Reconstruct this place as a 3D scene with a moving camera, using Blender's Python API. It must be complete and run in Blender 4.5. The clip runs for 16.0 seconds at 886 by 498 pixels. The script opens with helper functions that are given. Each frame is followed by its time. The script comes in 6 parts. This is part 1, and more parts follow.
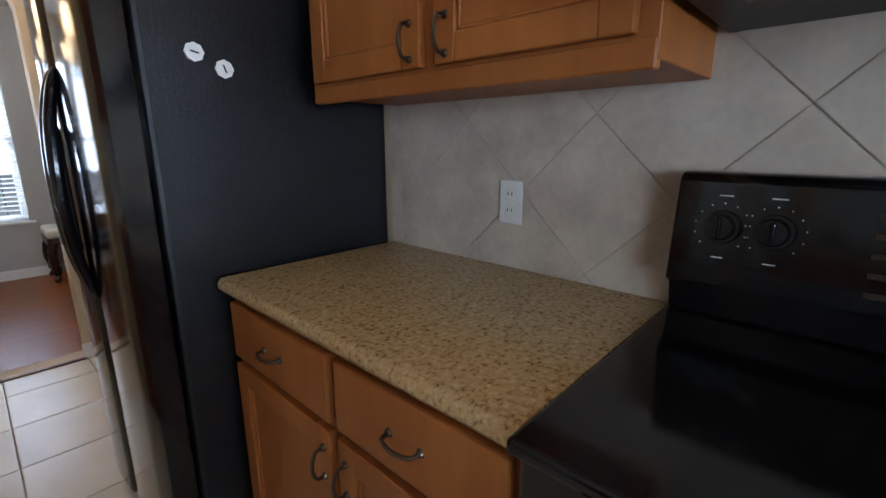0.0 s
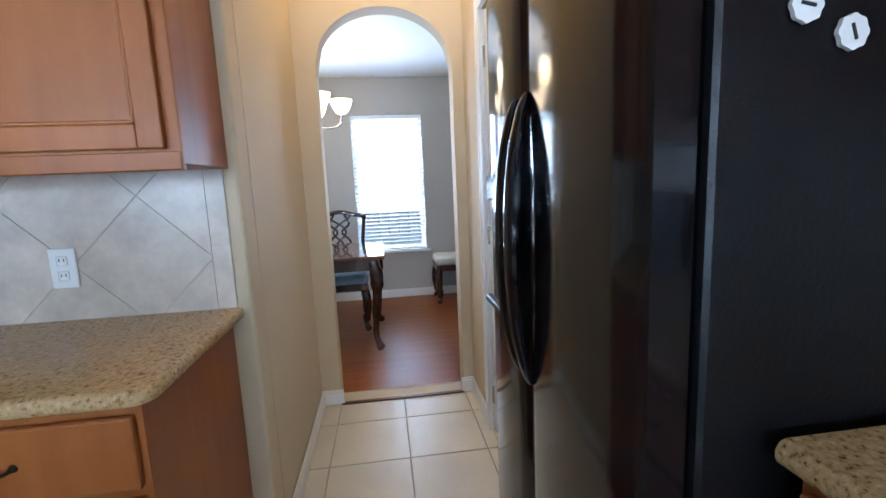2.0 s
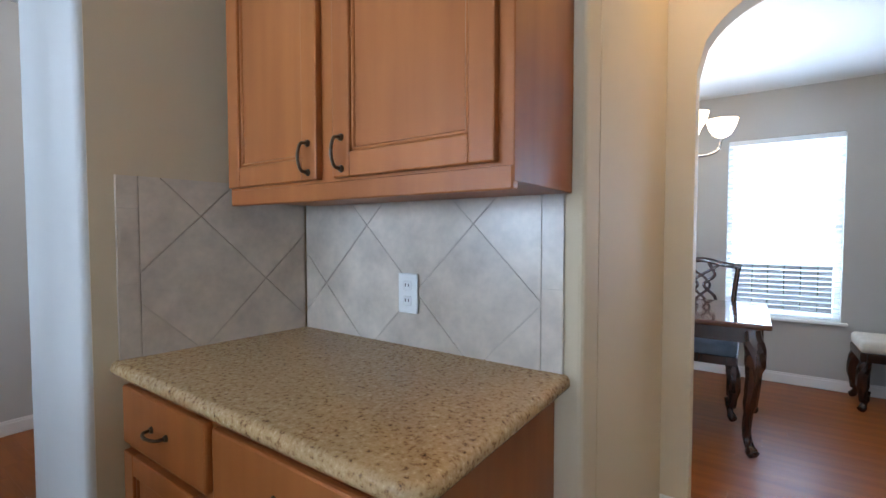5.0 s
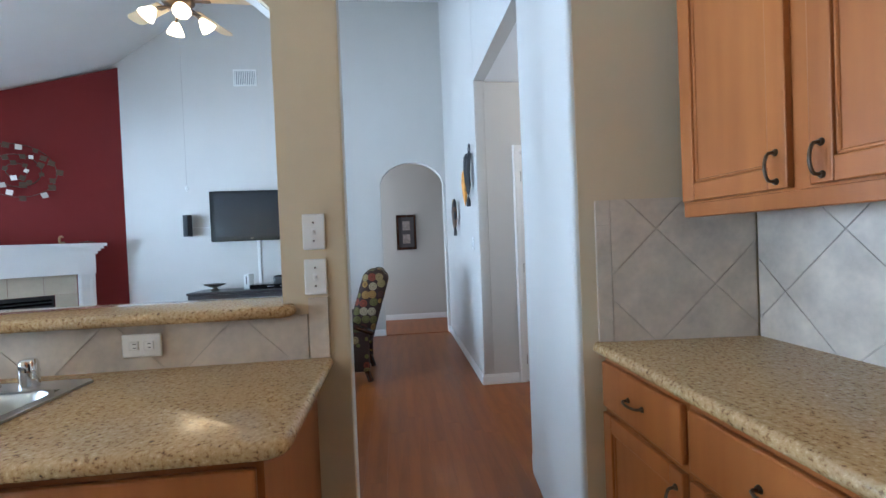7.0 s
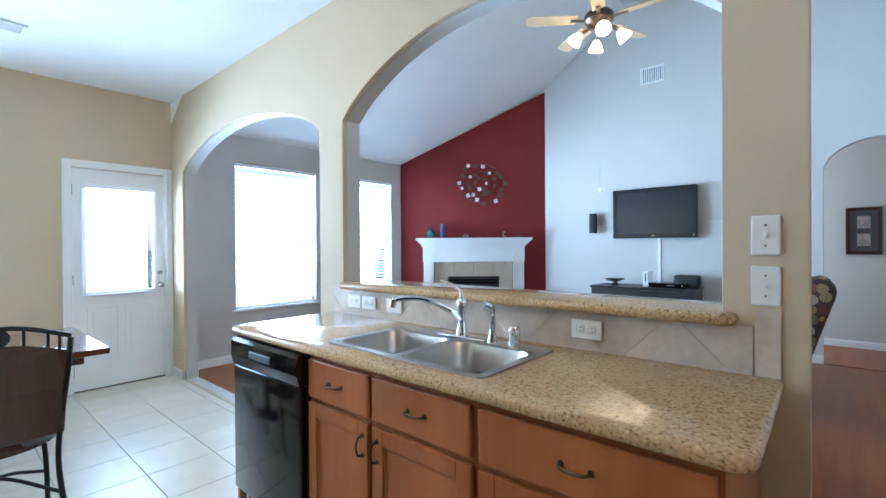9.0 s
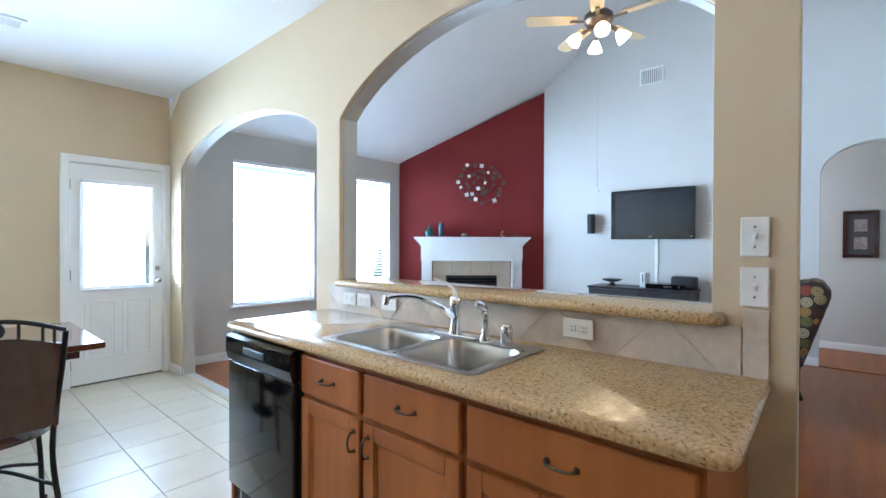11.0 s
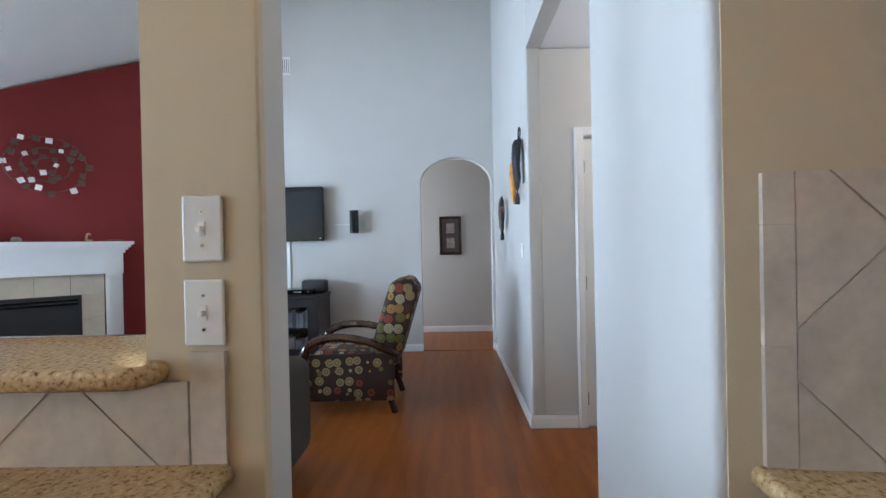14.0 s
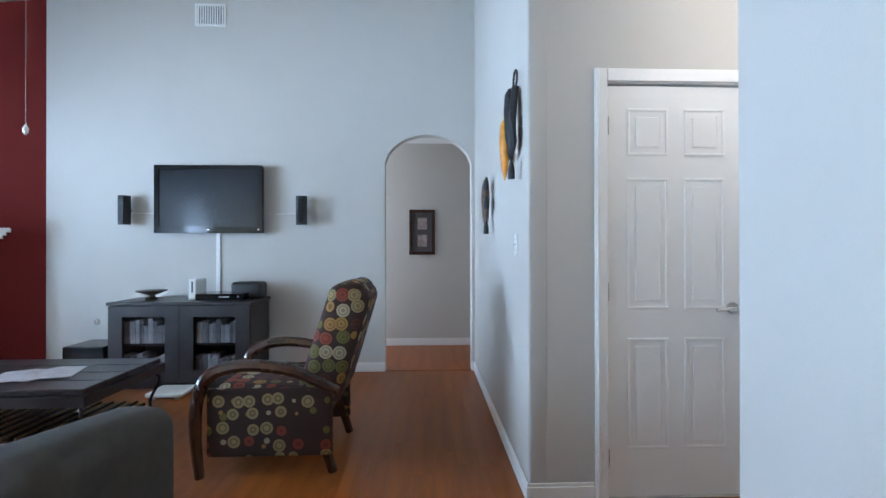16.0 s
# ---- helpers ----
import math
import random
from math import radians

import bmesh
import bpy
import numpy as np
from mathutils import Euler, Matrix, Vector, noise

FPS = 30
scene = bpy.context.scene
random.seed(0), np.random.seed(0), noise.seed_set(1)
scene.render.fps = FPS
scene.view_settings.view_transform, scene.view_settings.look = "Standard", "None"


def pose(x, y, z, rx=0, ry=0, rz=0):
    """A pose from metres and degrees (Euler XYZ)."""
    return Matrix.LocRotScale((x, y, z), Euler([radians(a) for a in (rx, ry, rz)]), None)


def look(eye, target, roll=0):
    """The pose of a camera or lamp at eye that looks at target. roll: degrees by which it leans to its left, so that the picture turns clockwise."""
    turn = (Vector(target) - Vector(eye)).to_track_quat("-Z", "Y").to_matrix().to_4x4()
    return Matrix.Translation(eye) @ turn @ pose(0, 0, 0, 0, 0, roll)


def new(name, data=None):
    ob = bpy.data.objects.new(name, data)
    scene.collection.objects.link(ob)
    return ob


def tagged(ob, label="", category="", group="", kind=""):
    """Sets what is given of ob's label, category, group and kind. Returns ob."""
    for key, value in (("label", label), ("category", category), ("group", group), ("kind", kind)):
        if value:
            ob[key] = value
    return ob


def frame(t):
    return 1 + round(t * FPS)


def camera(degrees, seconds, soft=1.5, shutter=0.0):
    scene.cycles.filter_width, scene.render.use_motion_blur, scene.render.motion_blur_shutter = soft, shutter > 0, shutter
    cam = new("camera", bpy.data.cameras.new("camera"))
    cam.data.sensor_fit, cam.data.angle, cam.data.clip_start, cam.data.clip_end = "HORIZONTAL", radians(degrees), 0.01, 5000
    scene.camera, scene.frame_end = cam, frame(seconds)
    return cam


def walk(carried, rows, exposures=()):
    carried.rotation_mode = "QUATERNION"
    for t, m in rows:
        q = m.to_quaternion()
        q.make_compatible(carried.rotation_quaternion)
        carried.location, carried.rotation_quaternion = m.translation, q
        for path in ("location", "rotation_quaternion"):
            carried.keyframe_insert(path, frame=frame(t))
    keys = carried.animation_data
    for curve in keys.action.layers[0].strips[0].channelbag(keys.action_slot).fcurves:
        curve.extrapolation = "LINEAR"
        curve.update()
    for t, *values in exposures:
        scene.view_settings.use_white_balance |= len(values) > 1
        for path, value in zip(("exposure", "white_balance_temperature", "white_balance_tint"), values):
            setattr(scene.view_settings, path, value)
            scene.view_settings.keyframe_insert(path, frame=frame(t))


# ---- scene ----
cam = camera(90.0, 16.0)
PATH = [
    (0, (1.597, -0.636, 1.254), (3.021, 0.688, 0.786), -0.1),
    (0.5, (1.571, -0.504, 1.266), (2.818, 0.999, 0.834), 0.3),
    (1, (1.577, -0.334, 1.261), (2.513, 1.389, 0.867), -1.5),
    (1.5, (1.59, -0.12, 1.265), (2.146, 1.767, 0.907), -3.0),
    (2, (1.503, 0.053, 1.269), (1.758, 2.015, 0.976), -2.5),
    (2.5, (1.436, 0.276, 1.264), (1.382, 2.264, 1.046), -1.7),
    (3, (1.41, 0.443, 1.272), (1.025, 2.398, 1.096), -0.8),
    (3.2, (1.428, 0.495, 1.276), (0.893, 2.415, 1.107), -0.8),
    (5.5, (1.391, 0.422, 1.247), (0.09, 1.939, 1.181), -0.8),
    (6, (1.427, 0.28, 1.278), (-0.117, 1.548, 1.186), -2.5),
    (6.5, (1.46, 0.262, 1.269), (-0.367, 1.074, 1.216), -2.2),
    (7, (1.495, 0.235, 1.282), (-0.494, 0.445, 1.247), -2.3),
    (7.5, (1.442, 0.245, 1.277), (-0.513, -0.178, 1.26), -2.0),
    (8, (1.506, 0.259, 1.287), (-0.237, -0.721, 1.268), -0.7),
    (8.5, (1.544, 0.128, 1.295), (-0.038, -1.094, 1.277), -0.5),
    (8.7, (1.583, 0.111, 1.306), (0.06, -1.185, 1.286), -0.6),
    (10.8, (1.62, 0.128, 1.295), (0.148, -1.226, 1.294), -0.1),
    (11, (1.588, 0.135, 1.302), (0.082, -1.182, 1.285), 0.2),
    (11.5, (1.516, 0.19, 1.294), (-0.096, -0.994, 1.284), 0.2),
    (12, (1.494, 0.209, 1.295), (-0.284, -0.707, 1.291), -0.2),
    (12.5, (1.35, 0.136, 1.305), (-0.57, -0.424, 1.291), 0.1),
    (13, (1.176, 0.149, 1.299), (-0.808, -0.107, 1.291), -0.6),
    (13.5, (0.957, 0.283, 1.291), (-1.041, 0.183, 1.285), -1.0),
    (14, (0.778, 0.403, 1.289), (-1.221, 0.372, 1.279), -1.2),
    (14.5, (0.564, 0.41, 1.284), (-1.434, 0.507, 1.263), -0.4),
    (15, (0.322, 0.358, 1.264), (-1.67, 0.536, 1.245), -0.2),
    (15.5, (0.033, 0.488, 1.276), (-1.965, 0.581, 1.258), -0.1),
    (16, (-0.21, 0.465, 1.218), (-2.209, 0.541, 1.225), -0.1),
]
EXPOSURES = [(0, -0.68, 6250, 18), (0.5, -0.32, 6150, 18), (1, -0.35, 6050, 17), (2, -0.2, 5600, 14), (3, -0.2, 5500, 14), (5.5, -0.15, 5700, 15), (6.5, 0.02, 5650, 14), (7.5, 0.15, 5350, 10), (8.5, 0.32, 5100, 9), (11, 0.42, 5450, 11), (12.5, 0.2, 5800, 13), (13.5, 0.1, 5850, 14), (14.5, 0.04, 5700, 13), (16, 0.0, 5550, 12)]
walk(cam, [(t, look(eye, to, roll)) for t, eye, to, roll in PATH], EXPOSURES)

# ---- light ----
world = bpy.data.worlds.new("sky")
scene.world = world
world.use_nodes = True
wn = world.node_tree
sky = wn.nodes.new("ShaderNodeTexSky")
sky.sky_type, sky.sun_disc = "NISHITA", False
sky.sun_elevation, sky.sun_rotation = radians(48), radians(250)
wn.links.new(sky.outputs[0], wn.nodes["Background"].inputs[0])
wn.nodes["Background"].inputs[1].default_value = 0.12


def lamp(name, kind, m, energy, colour, size=0.1, size_y=None):
    data = bpy.data.lights.new(name, kind)
    data.energy, data.color = energy, colour
    if kind == "AREA":
        data.shape, data.size, data.size_y = "RECTANGLE", size, size_y or size
    elif kind == "POINT":
        data.shadow_soft_size = size
    ob = new(name, data)
    ob.matrix_world = m
    return ob


sun = lamp("sun", "SUN", look((-4, 6, 9), (0, 0, 0)), 1.0, (1.0, 0.95, 0.88))
sun.data.angle = radians(2)
DAY = (0.64, 0.83, 1.0)
WARM = (1.0, 0.70, 0.34)


# ---- materials ----
def material(name, colour, rough=0.5, metal=0.0, spread=0.08, scale=6.0, fine=60.0, bump=0.1, coat=0.0, vary=0.0, ramp=None):
    """A surface with two scales of variation and fine relief. vary: how far single pieces differ."""
    m = bpy.data.materials.new(name)
    m.use_nodes = True
    nt = m.node_tree
    bsdf = nt.nodes["Principled BSDF"]
    co = nt.nodes.new("ShaderNodeTexCoord")
    n1 = nt.nodes.new("ShaderNodeTexNoise")
    n2 = nt.nodes.new("ShaderNodeTexNoise")
    n1.inputs["Scale"].default_value, n2.inputs["Scale"].default_value = scale, fine
    n1.inputs["Detail"].default_value, n2.inputs["Detail"].default_value = 4, 3
    for n in (n1, n2):
        nt.links.new(co.outputs["Object"], n.inputs["Vector"])
    add = nt.nodes.new("ShaderNodeMath")
    add.operation = "MULTIPLY_ADD"
    add.inputs[1].default_value = 0.35
    nt.links.new(n2.outputs["Fac"], add.inputs[0])
    nt.links.new(n1.outputs["Fac"], add.inputs[2])
    cr = nt.nodes.new("ShaderNodeValToRGB")
    if ramp:
        els = cr.color_ramp.elements
        els[0].position, els[0].color = ramp[0][0], (*ramp[0][1], 1)
        els[1].position, els[1].color = ramp[-1][0], (*ramp[-1][1], 1)
        for p, c in ramp[1:-1]:
            els.new(p).color = (*c, 1)
    else:
        lo = [max(0.0, c * (1 - spread)) for c in colour]
        hi = [min(1.0, c * (1 + spread)) for c in colour]
        cr.color_ramp.elements[0].position, cr.color_ramp.elements[0].color = 0.35, (*lo, 1)
        cr.color_ramp.elements[1].position, cr.color_ramp.elements[1].color = 0.95, (*hi, 1)
    nt.links.new(add.outputs[0], cr.inputs[0])
    last = cr.outputs[0]
    if vary:
        info = nt.nodes.new("ShaderNodeObjectInfo")
        hsv = nt.nodes.new("ShaderNodeHueSaturation")
        rng = nt.nodes.new("ShaderNodeMapRange")
        rng.inputs["To Min"].default_value, rng.inputs["To Max"].default_value = 1 - vary, 1 + vary
        nt.links.new(info.outputs["Random"], rng.inputs["Value"])
        nt.links.new(rng.outputs[0], hsv.inputs["Value"])
        nt.links.new(last, hsv.inputs["Color"])
        last = hsv.outputs[0]
    nt.links.new(last, bsdf.inputs["Base Color"])
    bsdf.inputs["Roughness"].default_value, bsdf.inputs["Metallic"].default_value = rough, metal
    bsdf.inputs["Coat Weight"].default_value, bsdf.inputs["Coat Roughness"].default_value = coat, 0.08
    if bump:
        b = nt.nodes.new("ShaderNodeBump")
        b.inputs["Strength"].default_value, b.inputs["Distance"].default_value = bump, 0.004
        nt.links.new(add.outputs[0], b.inputs["Height"])
        nt.links.new(b.outputs[0], bsdf.inputs["Normal"])
    return m


def wood(name, dark, light, rough=0.35, axis=0, grain=14.0, coat=0.0, vary=0.0):
    """Wood with long grain along one axis."""
    m = material(name, light, rough, scale=1.0, fine=1.0, bump=0.0, coat=coat, vary=vary,
                 ramp=[(0.3, dark), (0.62, [(a + b) / 2 for a, b in zip(dark, light)]), (0.95, light)])
    nt = m.node_tree
    mp = nt.nodes.new("ShaderNodeMapping")
    s = [grain, grain, grain]
    s[axis] = grain / 12
    mp.inputs["Scale"].default_value = s
    co = next(n for n in nt.nodes if n.type == "TEX_COORD")
    nt.links.new(co.outputs["Object"], mp.inputs[0])
    for n in [n for n in nt.nodes if n.type == "TEX_NOISE"]:
        nt.links.new(mp.outputs[0], n.inputs["Vector"])
    noises = [n for n in nt.nodes if n.type == "TEX_NOISE"]
    noises[0].inputs["Scale"].default_value, noises[1].inputs["Scale"].default_value = 0.5, 3.0
    return m


def granite(name):
    """Polished gold-brown granite with dark specks."""
    m = material(name, (0.4, 0.3, 0.18), 0.12, scale=112, fine=360, bump=0.0, coat=0.0,
                 ramp=[(0.43, (0.05, 0.032, 0.02)), (0.51, (0.26, 0.145, 0.062)), (0.62, (0.43, 0.275, 0.122)), (0.80, (0.50, 0.345, 0.175)), (0.95, (0.66, 0.50, 0.30))])
    return m


M = {}
M["kitchen_paint"] = material("kitchen_paint", (0.56, 0.452, 0.30), 0.75, spread=0.03, scale=2, fine=220, bump=0.25)
M["living_paint"] = material("living_paint", (0.54, 0.515, 0.47), 0.75, spread=0.025, scale=2, fine=220, bump=0.25)
M["dining_paint"] = material("dining_paint", (0.48, 0.46, 0.42), 0.75, spread=0.025, scale=2, fine=220, bump=0.25)
M["red_paint"] = material("red_paint", (0.155, 0.008, 0.007), 0.85, spread=0.06, scale=2, fine=220, bump=0.25)
M["ceiling_paint"] = material("ceiling_paint", (0.82, 0.81, 0.78), 0.85, spread=0.02, scale=3, fine=160, bump=0.4)
M["trim"] = material("trim", (0.80, 0.79, 0.76), 0.35, spread=0.02, bump=0.02)
M["cabinet"] = wood("cabinet", (0.22, 0.060, 0.0115), (0.385, 0.129, 0.030), 0.42, axis=2, grain=10, coat=0.0, vary=0.05)
M["cabinet"].node_tree.nodes["Principled BSDF"].inputs["Specular IOR Level"].default_value = 0.3
M["granite"] = granite("granite")
M["tile"] = material("tile", (0.53, 0.45, 0.36), 0.30, spread=0.24, scale=9, fine=50, bump=0.06, vary=0.04)
M["floor_tile"] = material("floor_tile", (0.63, 0.56, 0.44), 0.28, spread=0.07, scale=4, fine=30, bump=0.05, vary=0.04)
M["grout"] = material("grout", (0.34, 0.29, 0.23), 0.9, bump=0.3)
M["grout_light"] = material("grout_light", (0.50, 0.43, 0.34), 0.9, bump=0.3)
M["plank"] = wood("plank", (0.13, 0.033, 0.006), (0.27, 0.080, 0.014), 0.33, axis=0, grain=26, coat=0.0, vary=0.07)
M["plank"].node_tree.nodes["Principled BSDF"].inputs["Specular IOR Level"].default_value = 0.26
M["plank_bed"] = wood("plank_bed", (0.05, 0.013, 0.004), (0.11, 0.032, 0.008), 0.4, axis=0, grain=16)
M["black_gloss"] = material("black_gloss", (0.005, 0.005, 0.006), 0.09, spread=0.1, scale=30, fine=300, bump=0.04)
M["black_gloss"].node_tree.nodes["Principled BSDF"].inputs["Specular IOR Level"].default_value = 0.5
M["black_texture"] = material("black_texture", (0.004, 0.004, 0.005), 0.38, spread=0.2, scale=120, fine=500, bump=0.25)
M["black_texture"].node_tree.nodes["Principled BSDF"].inputs["Specular IOR Level"].default_value = 0.28
M["black_matt"] = material("black_matt", (0.012, 0.012, 0.013), 0.5, spread=0.1, bump=0.05)
M["steel"] = material("steel", (0.55, 0.55, 0.54), 0.28, metal=1.0, spread=0.05, scale=8, fine=400, bump=0.04)
M["chrome"] = material("chrome", (0.75, 0.75, 0.76), 0.08, metal=1.0, spread=0.02, bump=0.0)
M["bronze"] = material("bronze", (0.10, 0.075, 0.055), 0.38, metal=0.9, spread=0.2, scale=60, bump=0.05)
M["nickel"] = material("nickel", (0.55, 0.53, 0.50), 0.25, metal=1.0, spread=0.04, bump=0.0)
M["plastic_white"] = material("plastic_white", (0.78, 0.77, 0.73), 0.3, spread=0.02, bump=0.0)
M["dark_slot"] = material("dark_slot", (0.02, 0.02, 0.02), 0.6, bump=0.0)
M["dark_wood"] = wood("dark_wood", (0.018, 0.007, 0.004), (0.055, 0.020, 0.010), 0.25, axis=2, grain=18, coat=0.3)
M["table_top"] = wood("table_top", (0.05, 0.014, 0.006), (0.13, 0.04, 0.016), 0.12, axis=0, grain=14, coat=0.6)
M["espresso"] = wood("espresso", (0.012, 0.009, 0.010), (0.028, 0.021, 0.022), 0.35, axis=0, grain=18, coat=0.1)
M["iron"] = material("iron", (0.013, 0.011, 0.010), 0.45, metal=0.6, spread=0.3, scale=40, bump=0.2)
M["grey_fabric"] = material("grey_fabric", (0.048, 0.044, 0.037), 0.95, spread=0.15, scale=25, fine=600, bump=0.5)
M["seat_fabric"] = material("seat_fabric", (0.19, 0.22, 0.25), 0.9, spread=0.15, scale=20, fine=500, bump=0.4)
M["cream_fabric"] = material("cream_fabric", (0.60, 0.55, 0.46), 0.9, spread=0.1, scale=20, fine=500, bump=0.4)
M["stone_surround"] = material("stone_surround", (0.52, 0.44, 0.33), 0.35, spread=0.1, scale=7, fine=40, bump=0.05, vary=0.05)
M["teal_glaze"] = material("teal_glaze", (0.03, 0.11, 0.10), 0.15, spread=0.4, scale=12, bump=0.02)
M["blue_glaze"] = material("blue_glaze", (0.05, 0.08, 0.12), 0.2, spread=0.3, scale=12, bump=0.02)
M["pebble"] = material("pebble", (0.20, 0.15, 0.12), 0.5, spread=0.3, scale=30, bump=0.2)
M["brass_old"] = material("brass_old", (0.35, 0.24, 0.11), 0.4, metal=0.8, spread=0.3, scale=30, bump=0.1)
# mirrors: reflected brightness is put into an off-white colour, varied by piece
M["pale_mirror_tile"] = material("pale_mirror_tile", (0.82, 0.78, 0.72), 0.25, metal=0.2, spread=0.1, scale=20, bump=0.02, vary=0.3)
M["fan_blade"] = wood("fan_blade", (0.42, 0.30, 0.16), (0.62, 0.47, 0.27), 0.4, axis=0, grain=14)
M["photo_mat"] = material("photo_mat", (0.06, 0.05, 0.05), 0.6, bump=0.0)
M["photo"] = material("photo", (0.30, 0.24, 0.21), 0.4, spread=0.6, scale=22, fine=60, bump=0.0)
M["orange_paint"] = material("orange_paint", (0.62, 0.25, 0.02), 0.5, spread=0.3, scale=20, bump=0.1)
M["carved_wood"] = material("carved_wood", (0.12, 0.07, 0.045), 0.6, spread=0.5, scale=30, bump=0.4)
M["feather_black"] = material("feather_black", (0.02, 0.02, 0.022), 0.7, spread=0.4, scale=60, bump=0.4)
M["book"] = material("book", (0.35, 0.33, 0.32), 0.6, spread=0.3, scale=10, bump=0.0, vary=0.7)
M["paper"] = material("paper", (0.45, 0.42, 0.44), 0.5, spread=0.3, scale=18, bump=0.0)
M["outside_wall"] = material("outside_wall", (0.55, 0.50, 0.45), 0.9, spread=0.1, bump=0.2)
M["grass"] = material("grass", (0.07, 0.11, 0.03), 0.9, spread=0.4, scale=3, fine=40, bump=0.5)
M["hinge"] = M["plastic_white"]


def glass(name, rough=0.0, tint=(1, 1, 1)):
    m = bpy.data.materials.new(name)
    m.use_nodes = True
    b = m.node_tree.nodes["Principled BSDF"]
    b.inputs["Base Color"].default_value = (*tint, 1)
    b.inputs["Transmission Weight"].default_value, b.inputs["Roughness"].default_value, b.inputs["IOR"].default_value = 1.0, rough, 1.45
    return m


def glow(name, colour, strength):
    m = bpy.data.materials.new(name)
    m.use_nodes = True
    b = m.node_tree.nodes["Principled BSDF"]
    b.inputs["Base Color"].default_value = (0.9, 0.85, 0.75, 1)
    b.inputs["Emission Color"].default_value, b.inputs["Emission Strength"].default_value = (*colour, 1), strength
    return m


M["pane"] = glass("pane")
M["smoked_glass"] = glass("smoked_glass", 0.05, (0.55, 0.55, 0.58))
M["lamp_glass"] = glow("lamp_glass", (1.0, 0.72, 0.40), 6.0)
M["blind"] = glow("blind", (1, 1, 1), 0.0)
bl = M["blind"].node_tree.nodes["Principled BSDF"]
bl.inputs["Base Color"].default_value, bl.inputs["Roughness"].default_value = (0.86, 0.87, 0.88, 1), 0.5
bl.inputs["Transmission Weight"].default_value = 0.0
M["screen"] = material("screen", (0.010, 0.012, 0.016), 0.18, spread=0.1, bump=0.0)


def cushion_print(name):
    """Brown upholstery with rows of coloured discs, ring in ring."""
    m = bpy.data.materials.new(name)
    m.use_nodes = True
    nt = m.node_tree
    b = nt.nodes["Principled BSDF"]
    b.inputs["Roughness"].default_value = 0.9
    co = nt.nodes.new("ShaderNodeTexCoord")
    vo = nt.nodes.new("ShaderNodeTexVoronoi")
    vo.inputs["Scale"].default_value, vo.inputs["Randomness"].default_value = 12.5, 0.4
    nt.links.new(co.outputs["Object"], vo.inputs["Vector"])
    pick = nt.nodes.new("ShaderNodeValToRGB")
    pick.color_ramp.interpolation = "CONSTANT"
    els = pick.color_ramp.elements
    els[0].position, els[0].color = 0.0, (0.26, 0.19, 0.08, 1)
    els[1].position, els[1].color = 0.22, (0.20, 0.035, 0.015, 1)
    for p, c in ((0.40, (0.11, 0.10, 0.02)), (0.58, (0.32, 0.26, 0.16)), (0.72, (0.07, 0.02, 0.012)), (0.86, (0.28, 0.15, 0.03))):
        els.new(p).color = (*c, 1)
    sep = nt.nodes.new("ShaderNodeSeparateColor")
    nt.links.new(vo.outputs["Color"], sep.inputs[0])
    nt.links.new(sep.outputs[0], pick.inputs[0])
    rings = nt.nodes.new("ShaderNodeValToRGB")
    rings.color_ramp.interpolation = "CONSTANT"
    re = rings.color_ramp.elements
    re[0].position, re[0].color = 0.0, (0.55, 0.55, 0.55, 1)
    re[1].position, re[1].color = 0.16, (1, 1, 1, 1)
    for p, v in ((0.27, 0.45), (0.34, 0.9), (0.47, 0.0)):
        re.new(p).color = (v, v, v, 1)
    nt.links.new(vo.outputs["Distance"], rings.inputs[0])
    mix = nt.nodes.new("ShaderNodeMix")
    mix.data_type = "RGBA"
    mix.inputs[6].default_value = (0.030, 0.012, 0.008, 1)
    nt.links.new(rings.outputs[0], mix.inputs[0])
    nt.links.new(pick.outputs[0], mix.inputs[7])
    nt.links.new(mix.outputs[2], b.inputs["Base Color"])
    no = nt.nodes.new("ShaderNodeTexNoise")
    no.inputs["Scale"].default_value = 500
    nt.links.new(co.outputs["Object"], no.inputs["Vector"])
    bp = nt.nodes.new("ShaderNodeBump")
    bp.inputs["Strength"].default_value, bp.inputs["Distance"].default_value = 0.4, 0.003
    nt.links.new(no.outputs["Fac"], bp.inputs["Height"])
    nt.links.new(bp.outputs[0], b.inputs["Normal"])
    return m


M["disc_print"] = cushion_print("disc_print")


# ---- building helpers ----
def thing(name, label, category, group="", kind="", at=(0, 0, 0), turn=0):
    ob = new(name)
    ob.matrix_world = pose(*at, 0, 0, turn)
    return tagged(ob, label, category, group, kind)


def mesh_of(name, bm, mat, smooth=False):
    me = bpy.data.meshes.new(name)
    bmesh.ops.recalc_face_normals(bm, faces=bm.faces)
    bm.to_mesh(me)
    bm.free()
    me.materials.append(M[mat] if isinstance(mat, str) else mat)
    if smooth:
        for p in me.polygons:
            p.use_smooth = True
        me.set_sharp_from_angle(angle=radians(35))
    return me


def part(name, bm, mat, parent=None, label="", smooth=False):
    ob = new(name, mesh_of(name, bm, mat, smooth))
    ob.parent = parent
    if label:
        ob["label"] = label
    return ob


def structure(name, bm, mat, label, category, smooth=False):
    return tagged(part(name, bm, mat, None, "", smooth), label, category, "", "structure")


